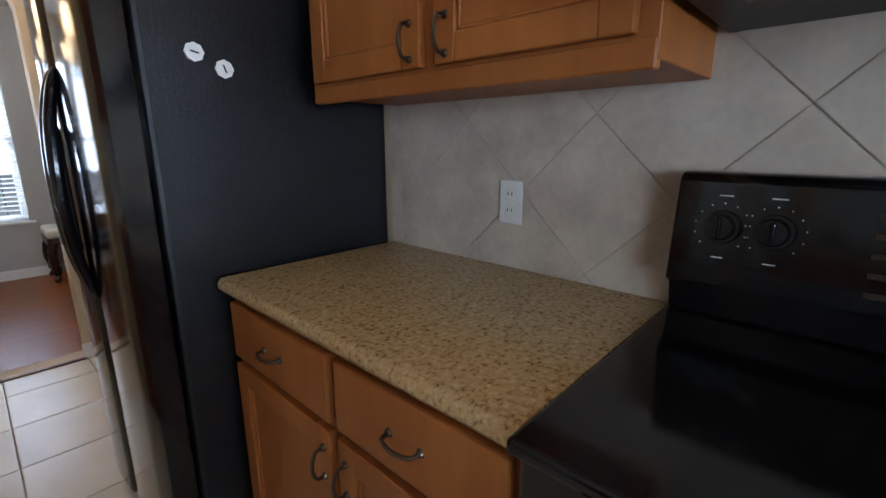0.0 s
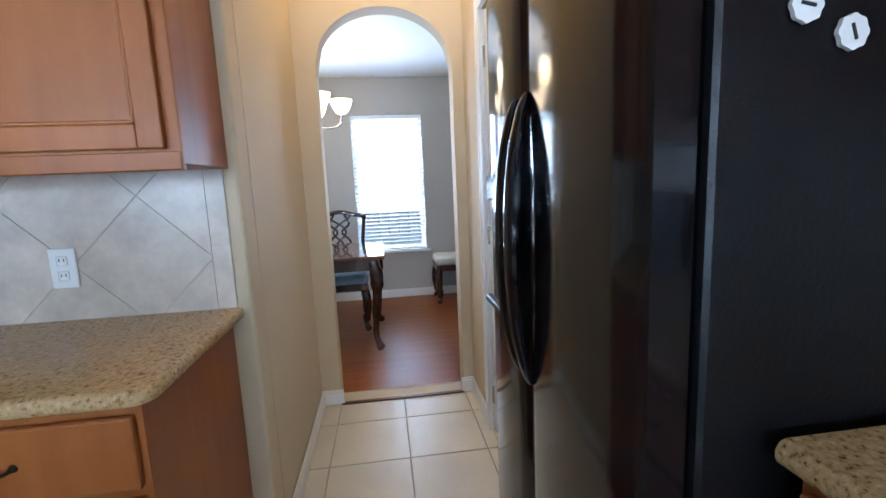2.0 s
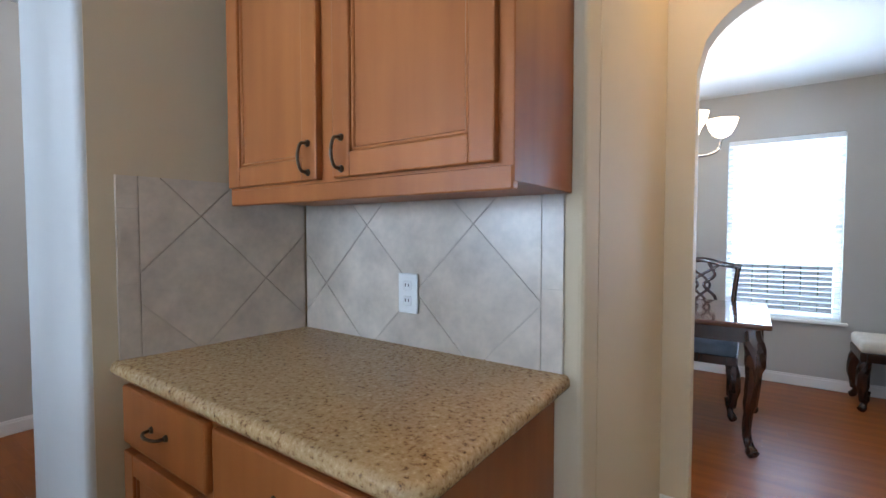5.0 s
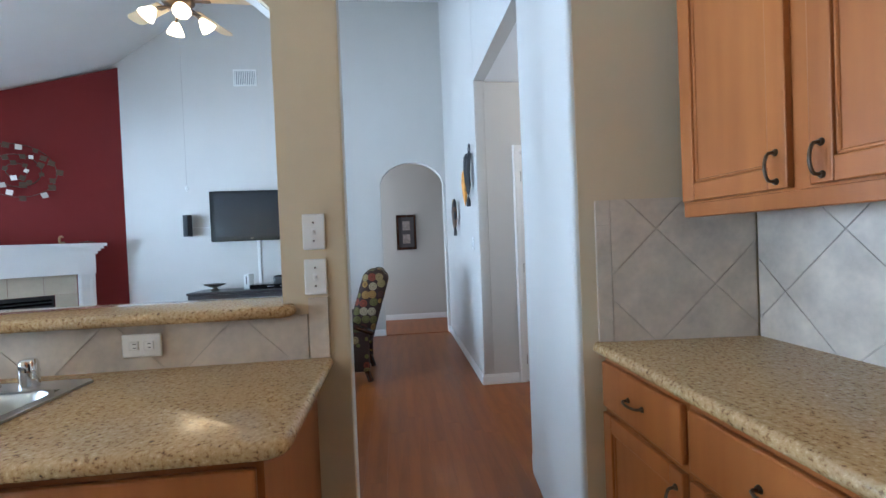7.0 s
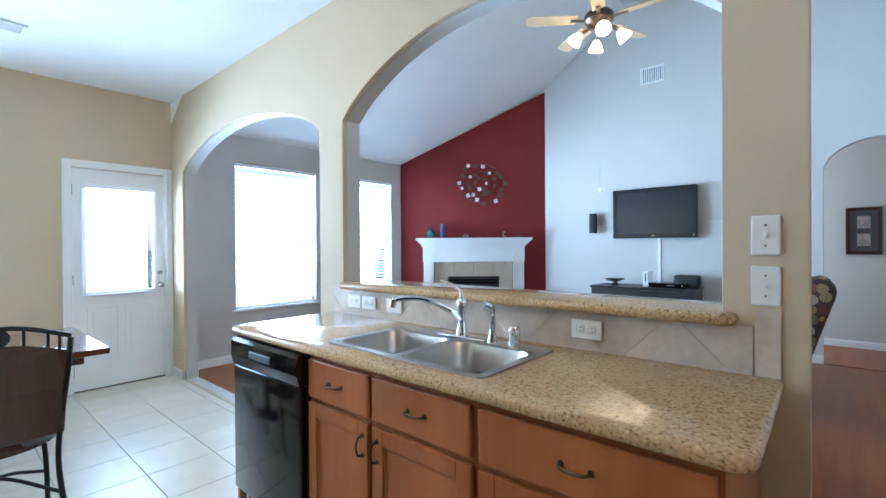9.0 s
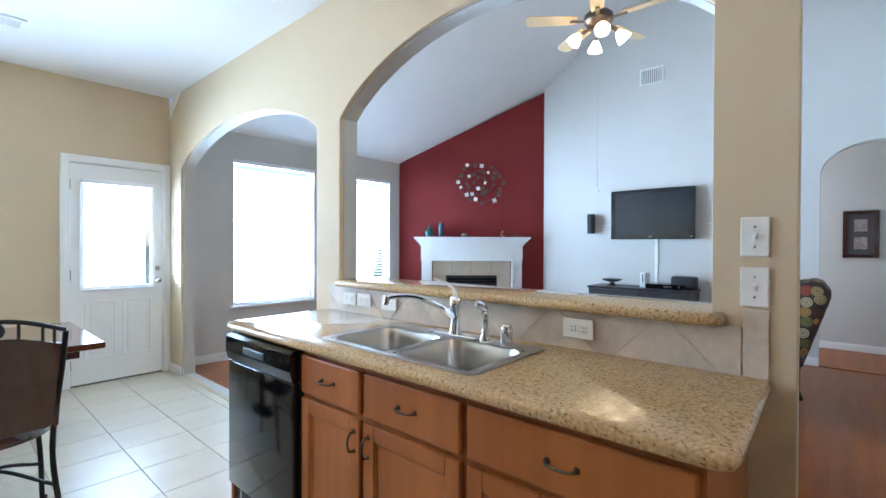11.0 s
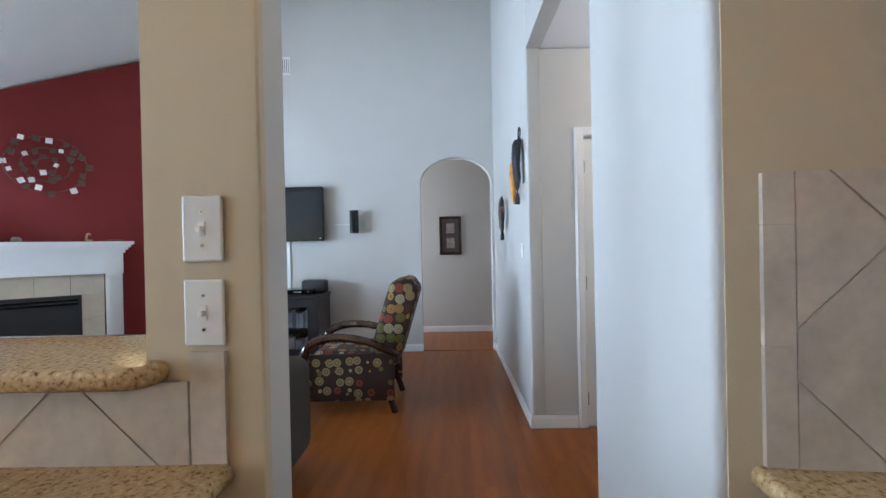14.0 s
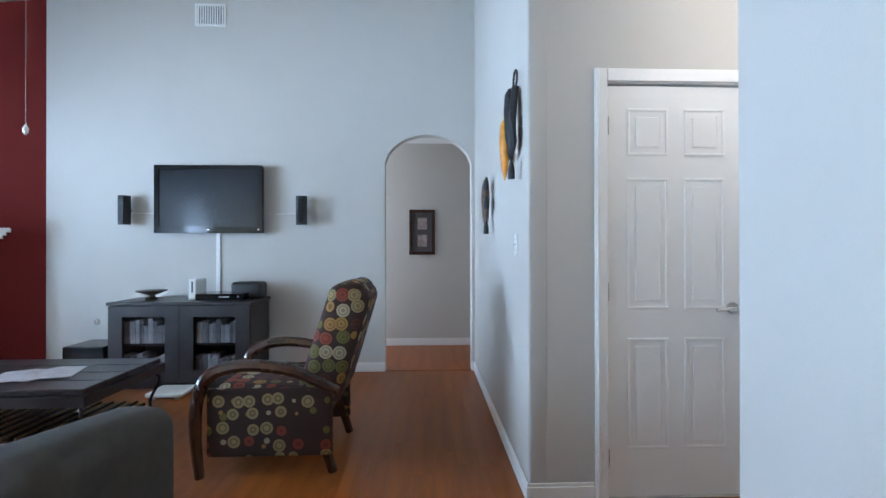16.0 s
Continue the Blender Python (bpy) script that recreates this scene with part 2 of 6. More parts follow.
def box(bm, x0, x1, y0, y1, z0, z1, bevel=0.0, segments=2):
    r = bmesh.ops.create_cube(bm, size=1)
    vs = r["verts"]
    bmesh.ops.scale(bm, vec=(abs(x1 - x0), abs(y1 - y0), abs(z1 - z0)), verts=vs)
    bmesh.ops.translate(bm, vec=((x0 + x1) / 2, (y0 + y1) / 2, (z0 + z1) / 2), verts=vs)
    if bevel:
        es = list({e for v in vs for e in v.link_edges})
        bmesh.ops.bevel(bm, geom=es, offset=bevel, segments=segments, profile=0.5, affect="EDGES")
    return bm


def boxed(*a, **k):
    return box(bmesh.new(), *a, **k)


def cyl(bm, p0, p1, r0, r1=None, seg=16):
    p0, p1 = Vector(p0), Vector(p1)
    d = p1 - p0
    m = Matrix.Translation((p0 + p1) / 2) @ d.to_track_quat("Z", "Y").to_matrix().to_4x4()
    bmesh.ops.create_cone(bm, cap_ends=True, segments=seg, radius1=r0, radius2=r0 if r1 is None else r1, depth=d.length, matrix=m)
    return bm


def tube(bm, pts, radius, seg=8):
    """A round bar along points; radius may be a list."""
    pts = [Vector(p) for p in pts]
    rad = radius if isinstance(radius, (list, tuple)) else [radius] * len(pts)
    rings = []
    up = Vector((0.123, 0.31, 0.94))
    for i, p in enumerate(pts):
        d = (pts[min(i + 1, len(pts) - 1)] - pts[max(i - 1, 0)]).normalized()
        a = d.cross(up)
        a = a.normalized() if a.length > 1e-4 else Vector((1, 0, 0))
        b = d.cross(a)
        rings.append([bm.verts.new(p + rad[i] * (math.cos(2 * math.pi * k / seg) * a + math.sin(2 * math.pi * k / seg) * b)) for k in range(seg)])
    for r, s in zip(rings, rings[1:]):
        for k in range(seg):
            bm.faces.new((r[k], r[(k + 1) % seg], s[(k + 1) % seg], s[k]))
    bm.faces.new(rings[0])
    bm.faces.new(rings[-1][::-1])
    return bm


def lathe(bm, profile, seg=24, centre=(0, 0, 0)):
    """A turned body: (radius, z) rows from bottom to top."""
    cx, cy, cz = centre
    rings = [[bm.verts.new((cx + max(r, 1e-4) * math.cos(2 * math.pi * k / seg), cy + max(r, 1e-4) * math.sin(2 * math.pi * k / seg), cz + z)) for k in range(seg)] for r, z in profile]
    for r, s in zip(rings, rings[1:]):
        for k in range(seg):
            bm.faces.new((r[k], r[(k + 1) % seg], s[(k + 1) % seg], s[k]))
    bm.faces.new(rings[0][::-1])
    bm.faces.new(rings[-1])
    return bm


def bez(points, n=12):
    """Points along a Catmull-Rom curve through the given ones."""
    p = [Vector(q) for q in points]
    p = [2 * p[0] - p[1]] + p + [2 * p[-1] - p[-2]]
    out = []
    for i in range(1, len(p) - 2):
        for k in range(n):
            t = k / n
            a, b, c, d = p[i - 1 : i + 3]
            out.append(0.5 * ((2 * b) + (c - a) * t + (2 * a - 5 * b + 4 * c - d) * t * t + (3 * b - a - 3 * c + d) * t ** 3))
    return out + [p[-2]]


def prism(bm, loop, lift, thick):
    """Extrudes a 2D loop; lift maps (u, v, w) into space, w from 0 to thick."""
    a = [bm.verts.new(lift(u, v, 0)) for u, v in loop]
    b = [bm.verts.new(lift(u, v, thick)) for u, v in loop]
    n = len(loop)
    bm.faces.new(a[::-1])
    bm.faces.new(b)
    for i in range(n):
        bm.faces.new((a[i], a[(i + 1) % n], b[(i + 1) % n], b[i]))
    return bm


def slab(outer, holes, lift, thick):
    """A wall with openings that go through it."""
    bm = bmesh.new()
    layers = []
    for w in (0, thick):
        es = []
        loops = []
        for loop in [outer] + holes:
            vs = [bm.verts.new(lift(u, v, w)) for u, v in loop]
            loops.append(vs)
            es += [bm.edges.new((vs[i], vs[(i + 1) % len(vs)])) for i in range(len(vs))]
        bmesh.ops.triangle_fill(bm, edges=es, use_beauty=True)
        layers.append(loops)
    for la, lb in zip(*layers):
        for i in range(len(la)):
            j = (i + 1) % len(la)
            bm.faces.new((la[i], la[j], lb[j], lb[i]))
    return bm


def arch_loop(a, b, z0, spring, apex, n=24, power=2.0, flat=None):
    """An arched opening from a to b: upright jambs, then a curve up to apex."""
    pts = [(a, z0), (b, z0)]
    for i in range(n + 1):
        s = 1 - 2 * i / n
        pts.append(((a + b) / 2 + s * (b - a) / 2, spring + (apex - spring) * max(0.0, 1 - abs(s) ** power) ** (flat or 1 / power)))
    return pts


def rect(a, b, z0, z1):
    return [(a, z0), (b, z0), (b, z1), (a, z1)]


def on_x(x):
    return lambda u, v, w: (x + w, u, v)


def on_y(y):
    return lambda u, v, w: (u, y + w, v)


# ---- structure ----
CEIL = 2.80          # kitchen ceiling
DCEIL = 2.42         # dining ceiling
def vault(y):
    return min(2.62 + 0.69 * (y + 4.95), 4.62)


# grounds and floors
structure("ground", boxed(-300, 300, -300, 300, -0.30, -0.16), "grass", "lawn around the house, seen through the blinds", "ground")
kitchen_floor = structure("floor_kitchen", boxed(-0.06, 2.75, -5.0, 2.59, -0.10, -0.006), "grout", "cream ceramic tile floor with dark grout", "floor")
living_floor = structure("floor_living", boxed(-6.2, -0.06, -5.0, 2.9, -0.10, -0.006), "plank_bed", "red-brown hardwood plank floor, glossy", "floor")
dining_floor = structure("floor_dining", boxed(-0.75, 3.1, 2.59, 5.05, -0.10, -0.006), "plank_bed", "red-brown hardwood plank floor of the dining room", "floor")

# the wall between kitchen and living room, with an arched doorway and an arched pass-through
W_OUT = [(-5.0, 0), (0.07, 0), (0.07, 4.6)] + [(-2.05, 4.62), (-5.0, vault(-5.0))]
wall_pass = structure("wall_pass", slab(W_OUT, [arch_loop(-4.70, -2.325, 0.005, 2.045, 2.335, flat=0.78), arch_loop(-2.08, -0.142, 1.045, 2.06, 2.405, flat=0.85)], on_x(-0.030), 0.028), "kitchen_paint",
                      "beige painted wall with arched doorway and pass-through", "wall")
bv = wall_pass.modifiers.new("soft", "BEVEL")
bv.width, bv.segments, bv.angle_limit = 0.012, 3, radians(50)
# white-painted living side of that wall, a thin skin
skin = [(-5.0, 0), (0.067, 0), (0.067, 4.6), (-2.05, 4.62), (-5.0, vault(-5.0))]
structure("wall_pass_living_side", slab(skin, [arch_loop(-4.697, -2.328, 0.005, 2.045, 2.332, flat=0.78), arch_loop(-2.077, -0.145, 1.045, 2.06, 2.402, flat=0.85)], on_x(-0.128), 0.097), "living_paint",
          "off-white painted living side of the dividing wall", "wall")

# south wall with back door and windows
SOUTH = [(0.065, 0.805, 0.0, 2.04), (-1.70, -0.645, 0.59, 2.285), (-3.03, -1.96, 0.59, 2.285), (1.34, 2.35, 0.60, 2.20)]
structure("wall_south_kitchen", slab(rect(-0.002, 2.75, 0, 2.9), [rect(*SOUTH[0][:2], 0.004, 2.04), rect(*SOUTH[3])], on_y(-5.15), 0.15), "kitchen_paint", "beige painted outer wall of the breakfast corner", "wall")
structure("wall_south_living", slab([(-4.83, 0), (-0.004, 0), (-0.004, 2.66), (-4.83, 2.66)], [rect(*SOUTH[1]), rect(*SOUTH[2])], on_y(-5.15), 0.15), "living_paint", "off-white outer wall with tall windows", "wall")
# east walls of the kitchen
structure("wall_east", boxed(2.61, 2.75, -5.0, 1.60, 0, 2.9), "kitchen_paint", "beige painted wall behind range and refrigerator", "wall")
structure("wall_fridge_side", boxed(2.112, 2.608, 1.49, 1.60, 0, 2.9), "kitchen_paint", "beige painted return wall beside the refrigerator", "wall")
structure("wall_pantry", slab(rect(1.49, 2.59, 0, 2.9), [rect(1.515, 2.125, 0.004, 2.03)], on_x(1.99), 0.12), "kitchen_paint", "beige painted corridor wall with a pantry door", "wall")
structure("wall_pantry_back", boxed(2.60, 2.70, 1.604, 2.59, 0, 2.9), "kitchen_paint", "plain back wall of the pantry", "wall")
# nook and corridor
nook_side = structure("wall_nook_side", prism(bmesh.new(), [(0.0, 0.862), (0.030, 0.862), (0.090, 1.475), (0.0, 1.475)], lambda u, v, w: (u, v, w), 2.9), "kitchen_paint", "tan painted side wall of the counter nook", "wall")
structure("wall_nook_back", boxed(-0.0, 1.08, 1.477, 1.60, 0, 2.9, 0.014, 3), "kitchen_paint", "tan painted back wall of the counter nook", "wall")
structure("wall_corridor", boxed(0.96, 1.079, 1.596, 2.588, 0, 2.9), "kitchen_paint", "tan painted corridor wall", "wall")
structure("wall_arch", slab(rect(-0.75, 3.1, 0, 2.9), [arch_loop(1.190, 1.925, 0.004, 1.91, 2.215, power=2.0)], on_y(2.592), 0.12), "kitchen_paint", "tan painted wall with a round-arched doorway", "wall")
bpy.data.objects["wall_arch"].modifiers.new("soft", "BEVEL").width = 0.014
bpy.data.objects["wall_arch"].modifiers["soft"].segments = 3
def rounded_wall(loop, top, r):
    bm = prism(bmesh.new(), loop, lambda u, v, w: (u, v, w), top)
    bmesh.ops.bevel(bm, geom=[e for e in bm.edges if abs(e.verts[0].co.z - e.verts[1].co.z) > 1], offset=r, segments=5, profile=0.5, affect="EDGES")
    return bm


# white passage wall and the side hall
white = structure("wall_passage", rounded_wall([(-0.865, 0.930), (0.028, 0.842), (0.028, 1.0), (-0.865, 1.0)], 4.7, 0.022), "living_paint", "off-white passage wall with rounded edges", "wall", True)
structure("wall_side_hall", boxed(-0.860, -0.75, 1.0, 2.8, 0, 2.9), "living_paint", "off-white wall of the side hall", "wall")
structure("wall_mask", boxed(-4.708, -2.345, 0.96, 1.06, 0, 4.7, 0.014, 3), "living_paint", "off-white wall hung with carved masks", "wall", True)
structure("wall_header", boxed(-2.345, -0.862, 0.962, 1.06, 2.67, 4.7), "living_paint", "off-white header over the side hall", "wall")
structure("wall_closet", slab(rect(1.03, 2.8, 0, 2.66), [rect(1.350, 2.050, 0.004, 2.04)], on_x(-2.465), 0.118), "living_paint", "off-white side hall wall with a closet door", "wall")
structure("wall_closet_back", boxed(-2.62, -2.472, 1.1, 2.8, 0, 2.9), "living_paint", "plain wall closing the closet", "wall")
structure("wall_side_hall_end", boxed(-2.62, -0.75, 2.8, 2.9, 0, 2.9), "living_paint", "plain end wall of the side hall", "wall")
structure("ceiling_side_hall", boxed(-2.62, -0.862, 1.062, 2.9, 2.67, 2.75), "ceiling_paint", "white ceiling of the side hall", "ceiling")
# television wall with the hall arch
TV_OUT = [(-5.0, 0), (1.06, 0), (1.06, 4.62), (-2.05, 4.62), (-5.0, vault(-5.0))]
tvw = structure("wall_television", slab(TV_OUT, [arch_loop(0.05, 0.925, 0.004, 2.11, 2.395, flat=0.62)], on_x(-4.83), 0.12), "living_paint", "tall off-white wall with an arched hall doorway", "wall")
tvw.modifiers.new("soft", "BEVEL").width = 0.012
structure("wall_hall_end", boxed(-6.05, -5.93, -1.9, 1.7, 0, 2.9), "living_paint", "off-white end wall of the far hall", "wall")
structure("wall_hall_a", boxed(-5.93, -4.832, -1.9, -1.8, 0, 2.9), "living_paint", "plain hall wall", "wall")
# unseen area lamp added in the closed hall to brighten its end wall
lamp("daylight_fill", "AREA", look((-5.4, -1.6, 1.5), (-5.4, 1, 1.3)), 30, (0.9, 0.95, 1.0), 0.8, 1.6)
structure("wall_hall_b", boxed(-5.93, -4.832, 1.6, 1.7, 0, 2.9), "living_paint", "plain hall wall", "wall")
structure("ceiling_hall", boxed(-6.05, -4.832, -1.9, 1.7, 2.6, 2.7), "ceiling_paint", "white ceiling of the far hall", "ceiling")
structure("trim", boxed(-4.836, -4.706, 0.051, 0.924, -0.004, 0.007, 0.002, 1), "plank", "red-brown board in the arched hall doorway", "trim")
# red chimney wall across the corner
RA, RB = Vector((-4.712, -3.265, 0)), Vector((-3.23, -4.998, 0))
RD = (RB - RA).normalized()
RN = Vector((-RD.y, RD.x, 0))            # out of the wall, into the room
RL = (RB - RA).length
def red(u, v, w):
    return RA + RD * u + RN * w + Vector((0, 0, v))
structure("wall_red", prism(bmesh.new(), [(0, 0), (RL, 0), (RL, vault(-4.99)), (0, vault(-3.37))], red, -0.06), "red_paint", "deep red painted corner wall over the fireplace", "wall")
# ceilings
bm = bmesh.new()
prism(bm, [(-5.15, vault(-5.15)), (-2.05, 4.62), (1.06, 4.62), (1.06, 4.74), (-2.1, 4.74), (-5.15, vault(-5.15) + 0.14)], lambda u, v, w: (-4.83 + w, u, v), 4.83)
structure("ceiling_living", bm, "ceiling_paint", "white vaulted ceiling of the living room", "ceiling")
structure("ceiling_kitchen", boxed(0.0, 2.75, -5.0, 2.59, CEIL, CEIL + 0.1), "ceiling_paint", "white flat kitchen ceiling", "ceiling")
# dining room
structure("wall_dining_window", slab(rect(-0.75, 3.1, 0, 2.6), [rect(1.205, 1.97, 0.54, 2.03), rect(0.08, 0.84, 0.54, 2.03)], on_y(5.05), 0.14), "dining_paint", "grey-beige dining wall with tall windows", "wall")
structure("wall_dining_west", boxed(-0.75, -0.65, 2.712, 5.05, 0, 2.6), "dining_paint", "plain grey-beige dining wall", "wall")
structure("wall_dining_east", boxed(2.76, 2.9, 2.712, 5.05, 0, 2.6), "dining_paint", "plain grey-beige dining wall", "wall")
structure("wall_dining_side", slab(rect(-0.65, 2.98, 0, 2.6), [arch_loop(1.180, 1.935, 0.004, 1.91, 2.22)], on_y(2.713), 0.008), "dining_paint", "grey-beige dining side of the arch wall", "wall")
structure("ceiling_dining", boxed(-0.75, 3.1, 2.713, 5.05, DCEIL, DCEIL + 0.1), "ceiling_paint", "white dining room ceiling", "ceiling")


# baseboards
def skirting(x0, x1, y0, y1):
    bm = bmesh.new()
    box(bm, x0, x1, y0, y1, 0, 0.075, 0.003, 1)
    ix, iy = (0.004 if abs(x1 - x0) < 0.05 else 0), (0.004 if abs(y1 - y0) < 0.05 else 0)
    box(bm, x0 + ix, x1 - ix, y0 + iy, y1 - iy, 0.075, 0.092, 0.002, 1)
    return structure("baseboard", bm, "trim", "white painted wooden baseboard", "baseboard")


for a in ((1.08, 1.094, 1.60, 2.578), (1.08, 1.205, 2.578, 2.592), (1.91, 1.99, 2.578, 2.592), (1.976, 1.99, 2.19, 2.578),
          (-4.71, -2.331, 0.946, 0.96), (-2.345, -2.331, 0.96, 1.28), (-4.71, -4.696, -3.255, 0.05), (-5.93, -5.916, -0.9, 1.6),
          (-0.879, -0.865, 0.935, 2.8), (-3.22, -0.13, -5.0, -4.986), (0.87, 2.6, -5.0, -4.986),
          (-0.64, 2.75, 5.036, 5.05), (-0.003, 0.012, -5.0, -4.70), (-0.135, 0.012, -4.714, -4.70), (-4.712, -4.698, 0.925, 0.946)):
    skirting(*a)
# oak threshold strips
structure("trim", boxed(1.19, 1.925, 2.57, 2.60, -0.004, 0.008, 0.003, 1), "plank_bed", "dark wooden threshold strip", "trim")


# ---- windows and doors ----
def window(name, x0, x1, z0, z1, wall_y, inward, lamp_power, label, wall_t=0.15, low=0.0):
    """A double-hung window in a wall along x, with a blind of open slats. inward: +1 when the room lies at larger y."""
    s = inward
    w = thing(name, label, "window", "", "structure", at=(0, wall_y, 0))
    yb = -s * wall_t
    bm = bmesh.new()
    f = 0.045
    for a in ((x0, x0 + f, z0, z1), (x1 - f, x1, z0, z1), (x0 + f, x1 - f, z0, z0 + f), (x0 + f, x1 - f, z1 - f, z1)):
        box(bm, a[0], a[1], yb + s * 0.03, yb + s * 0.075, a[2], a[3], 0.004, 1)
    zm = (z0 + z1) / 2
    box(bm, x0 + f, x1 - f, yb + s * 0.03, yb + s * 0.065, zm - 0.02, zm + 0.02, 0.003, 1)
    part("window_frame", bm, "plastic_white", w)
    for a, b in ((z0 + f, zm - 0.02), (zm + 0.02, z1 - f)):
        p = part("pane", boxed(x0 + f, x1 - f, yb + s * 0.045, yb + s * 0.050, a, b), "pane", w)
        p.visible_shadow = False
    part("window_sill", boxed(x0 - 0.04, x1 + 0.04, yb + s * 0.08, s * 0.03, z0 - 0.022, z0 + 0.002, 0.006, 2), "trim", w)
    bm = bmesh.new()
    n = int((z1 - z0 - 0.06) / 0.042)
    for i in range(n):
        z = z0 + 0.02 + i * 0.042
        prism(bm, [(-0.022, -0.007), (-0.022, -0.0045), (0.022, 0.008), (0.022, 0.0055)], lambda u, v, q: (x0 + 0.006 + q, yb + s * 0.112 + s * u, z + v), x1 - x0 - 0.012)
    tagged(part("blind_slats", bm, "blind", w, "white horizontal blind slats, open"), kind="stuff")
    part("blind_rail", boxed(x0 + 0.004, x1 - 0.004, yb + s * 0.085, yb + s * 0.135, z1 - 0.045, z1 - 0.002, 0.004, 1), "blind", w)
    lamp("daylight_fill", "AREA", look(((x0 + x1) / 2, wall_y - s * 0.35, (z0 + z1) / 2 + low / 2), ((x0 + x1) / 2, wall_y + s * 1.0, (z0 + z1) / 2 + low / 2 - 0.45)), lamp_power, DAY, (x1 - x0) * 1.25, (z1 - z0) * 1.05 - low)
    return w


WIN = 270.0
window("window_1", *SOUTH[1], -5.0, 1, WIN, "tall white window with open horizontal blinds")
window("window_2", *SOUTH[2], -5.0, 1, WIN, "tall white window with open blinds beside the red wall")
window("window_3", *SOUTH[3], -5.0, 1, WIN * 0.95, "white window with open blinds by the breakfast table")
window("window_4", 1.205, 1.97, 0.54, 2.03, 5.05, -1, WIN * 0.5, "tall white dining window with open blinds", 0.14, 0.42)
window("window_5", 0.08, 0.84, 0.54, 2.03, 5.05, -1, WIN * 0.5, "tall white dining window with open blinds", 0.14, 0.42)


# added pale backdrop; keeps the gaps between the low dining slats bright
bm = bmesh.new()
for k in range(60):
    box(bm, -6 + k * 0.2, -5.812 + k * 0.2, 9.0, 9.02, -0.16, 1.3)
box(bm, -6, 6, 9.02, 9.06, 0.2, 0.28)
box(bm, -6, 6, 9.02, 9.06, 1.1, 1.18)
structure("added_backdrop_fence", bm, "outside_wall", "added pale board fence behind the lower dining blinds", "fence")


def panelled(w, h, t, panels, hole=None):
    """A moulded door leaf from (0, 0) to (w, h) with raised panels on both faces. Local x across, y thickness, z up."""
    bm = slab(rect(0, w, 0, h), [rect(*hole)] if hole else [], lambda u, v, q: (u, q, v), t)
    for x0, x1, z0, z1 in panels:
        for y, d in ((0, -1), (t, 1)):
            m = 0.014
            # ring moulding and the field inside it
            for a in ((x0, x1, z0, z0 + m), (x0, x1, z1 - m, z1), (x0, x0 + m, z0 + m, z1 - m), (x1 - m, x1, z0 + m, z1 - m)):
                box(bm, a[0], a[1], min(y, y + d * 0.006), max(y, y + d * 0.006), a[2], a[3], 0.0025, 1)
            box(bm, x0 + 0.04, x1 - 0.04, min(y, y + d * 0.005), max(y, y + d * 0.005), z0 + 0.04, z1 - 0.04, 0.004, 1)
    return bm


def six_panels(w, h):
    a, b = 0.14 * w, 0.44 * w
    out = []
    for x0, x1 in ((a, b), (w - b, w - a)):
        out += [(x0, x1, 0.115 * h, 0.385 * h), (x0, x1, 0.455 * h, 0.775 * h), (x0, x1, 0.83 * h, 0.945 * h)]
    return out


def casing(door, w, h, depth, y_face, sides=(1,)):
    """Jamb and moulded casing round an opening, local to the door thing."""
    for name, a in (("jamb", (-0.02, -0.001)), ("jamb", (w + 0.001, w + 0.02))):
        part(name, boxed(a[0], a[1], y_face - 0.001, y_face + depth, 0, h + 0.02), "trim", door)
    part("head_jamb", boxed(-0.001, w + 0.001, y_face - 0.001, y_face + depth, h + 0.001, h + 0.02), "trim", door)
    for s in sides:
        y = y_face if s > 0 else y_face + depth
        for a in ((-0.07, -0.008, 0, h + 0.07), (w + 0.008, w + 0.07, 0, h + 0.07), (-0.008, w + 0.008, h + 0.008, h + 0.07)):
            bm = bmesh.new()
            box(bm, a[0], a[1], min(y, y - s * 0.016), max(y, y - s * 0.016), a[2], a[3], 0.004, 2)
            if a[1] - a[0] < 0.2:
                box(bm, a[0] + 0.008, a[0] + 0.022, min(y - s * 0.013, y - s * 0.021), max(y - s * 0.013, y - s * 0.021), a[2], a[3], 0.003, 1)
            part("casing", bm, "trim", door)


def lever(parent, x, y, z, way, mat="nickel"):
    """A lever handle on the -y face, pointing along way."""
    bm = bmesh.new()
    cyl(bm, (x, y, z), (x, y - 0.012, z), 0.030, 0.027, 20)
    cyl(bm, (x, y - 0.012, z), (x, y - 0.05, z), 0.011, 0.010, 12)
    tube(bm, bez([(x, y - 0.048, z), (x + way * 0.04, y - 0.054, z + 0.003), (x + way * 0.11, y - 0.050, z - 0.004)], 6), 0.009, 8)
    return part("door_handle", bm, mat, parent, "brushed nickel lever handle", True)


def hinges(door, x, y, h):
    for z in (0.2, h / 2, h - 0.2):
        part("hinge", cyl(bmesh.new(), (x, y, z - 0.045), (x, y, z + 0.045), 0.007, 0.007, 8), "nickel", door)


# pantry door: wall face x = 1.99 looks to -x; local -y is turned to -x
d = thing("door_1", "white six-panel pantry door, closed", "door", "", "structure", at=(1.99, 2.12, 0), turn=-90)
casing(d, 0.60, 2.03, 0.118, 0)
leaf = part("leaf", panelled(0.594, 2.015, 0.034, six_panels(0.594, 2.015)), "trim", d)
leaf.location = (0.003, 0.012, 0.008)
lever(d, 0.54, 0.012, 0.93, -1)
hinges(d, 0.0, 0.008, 2.03)
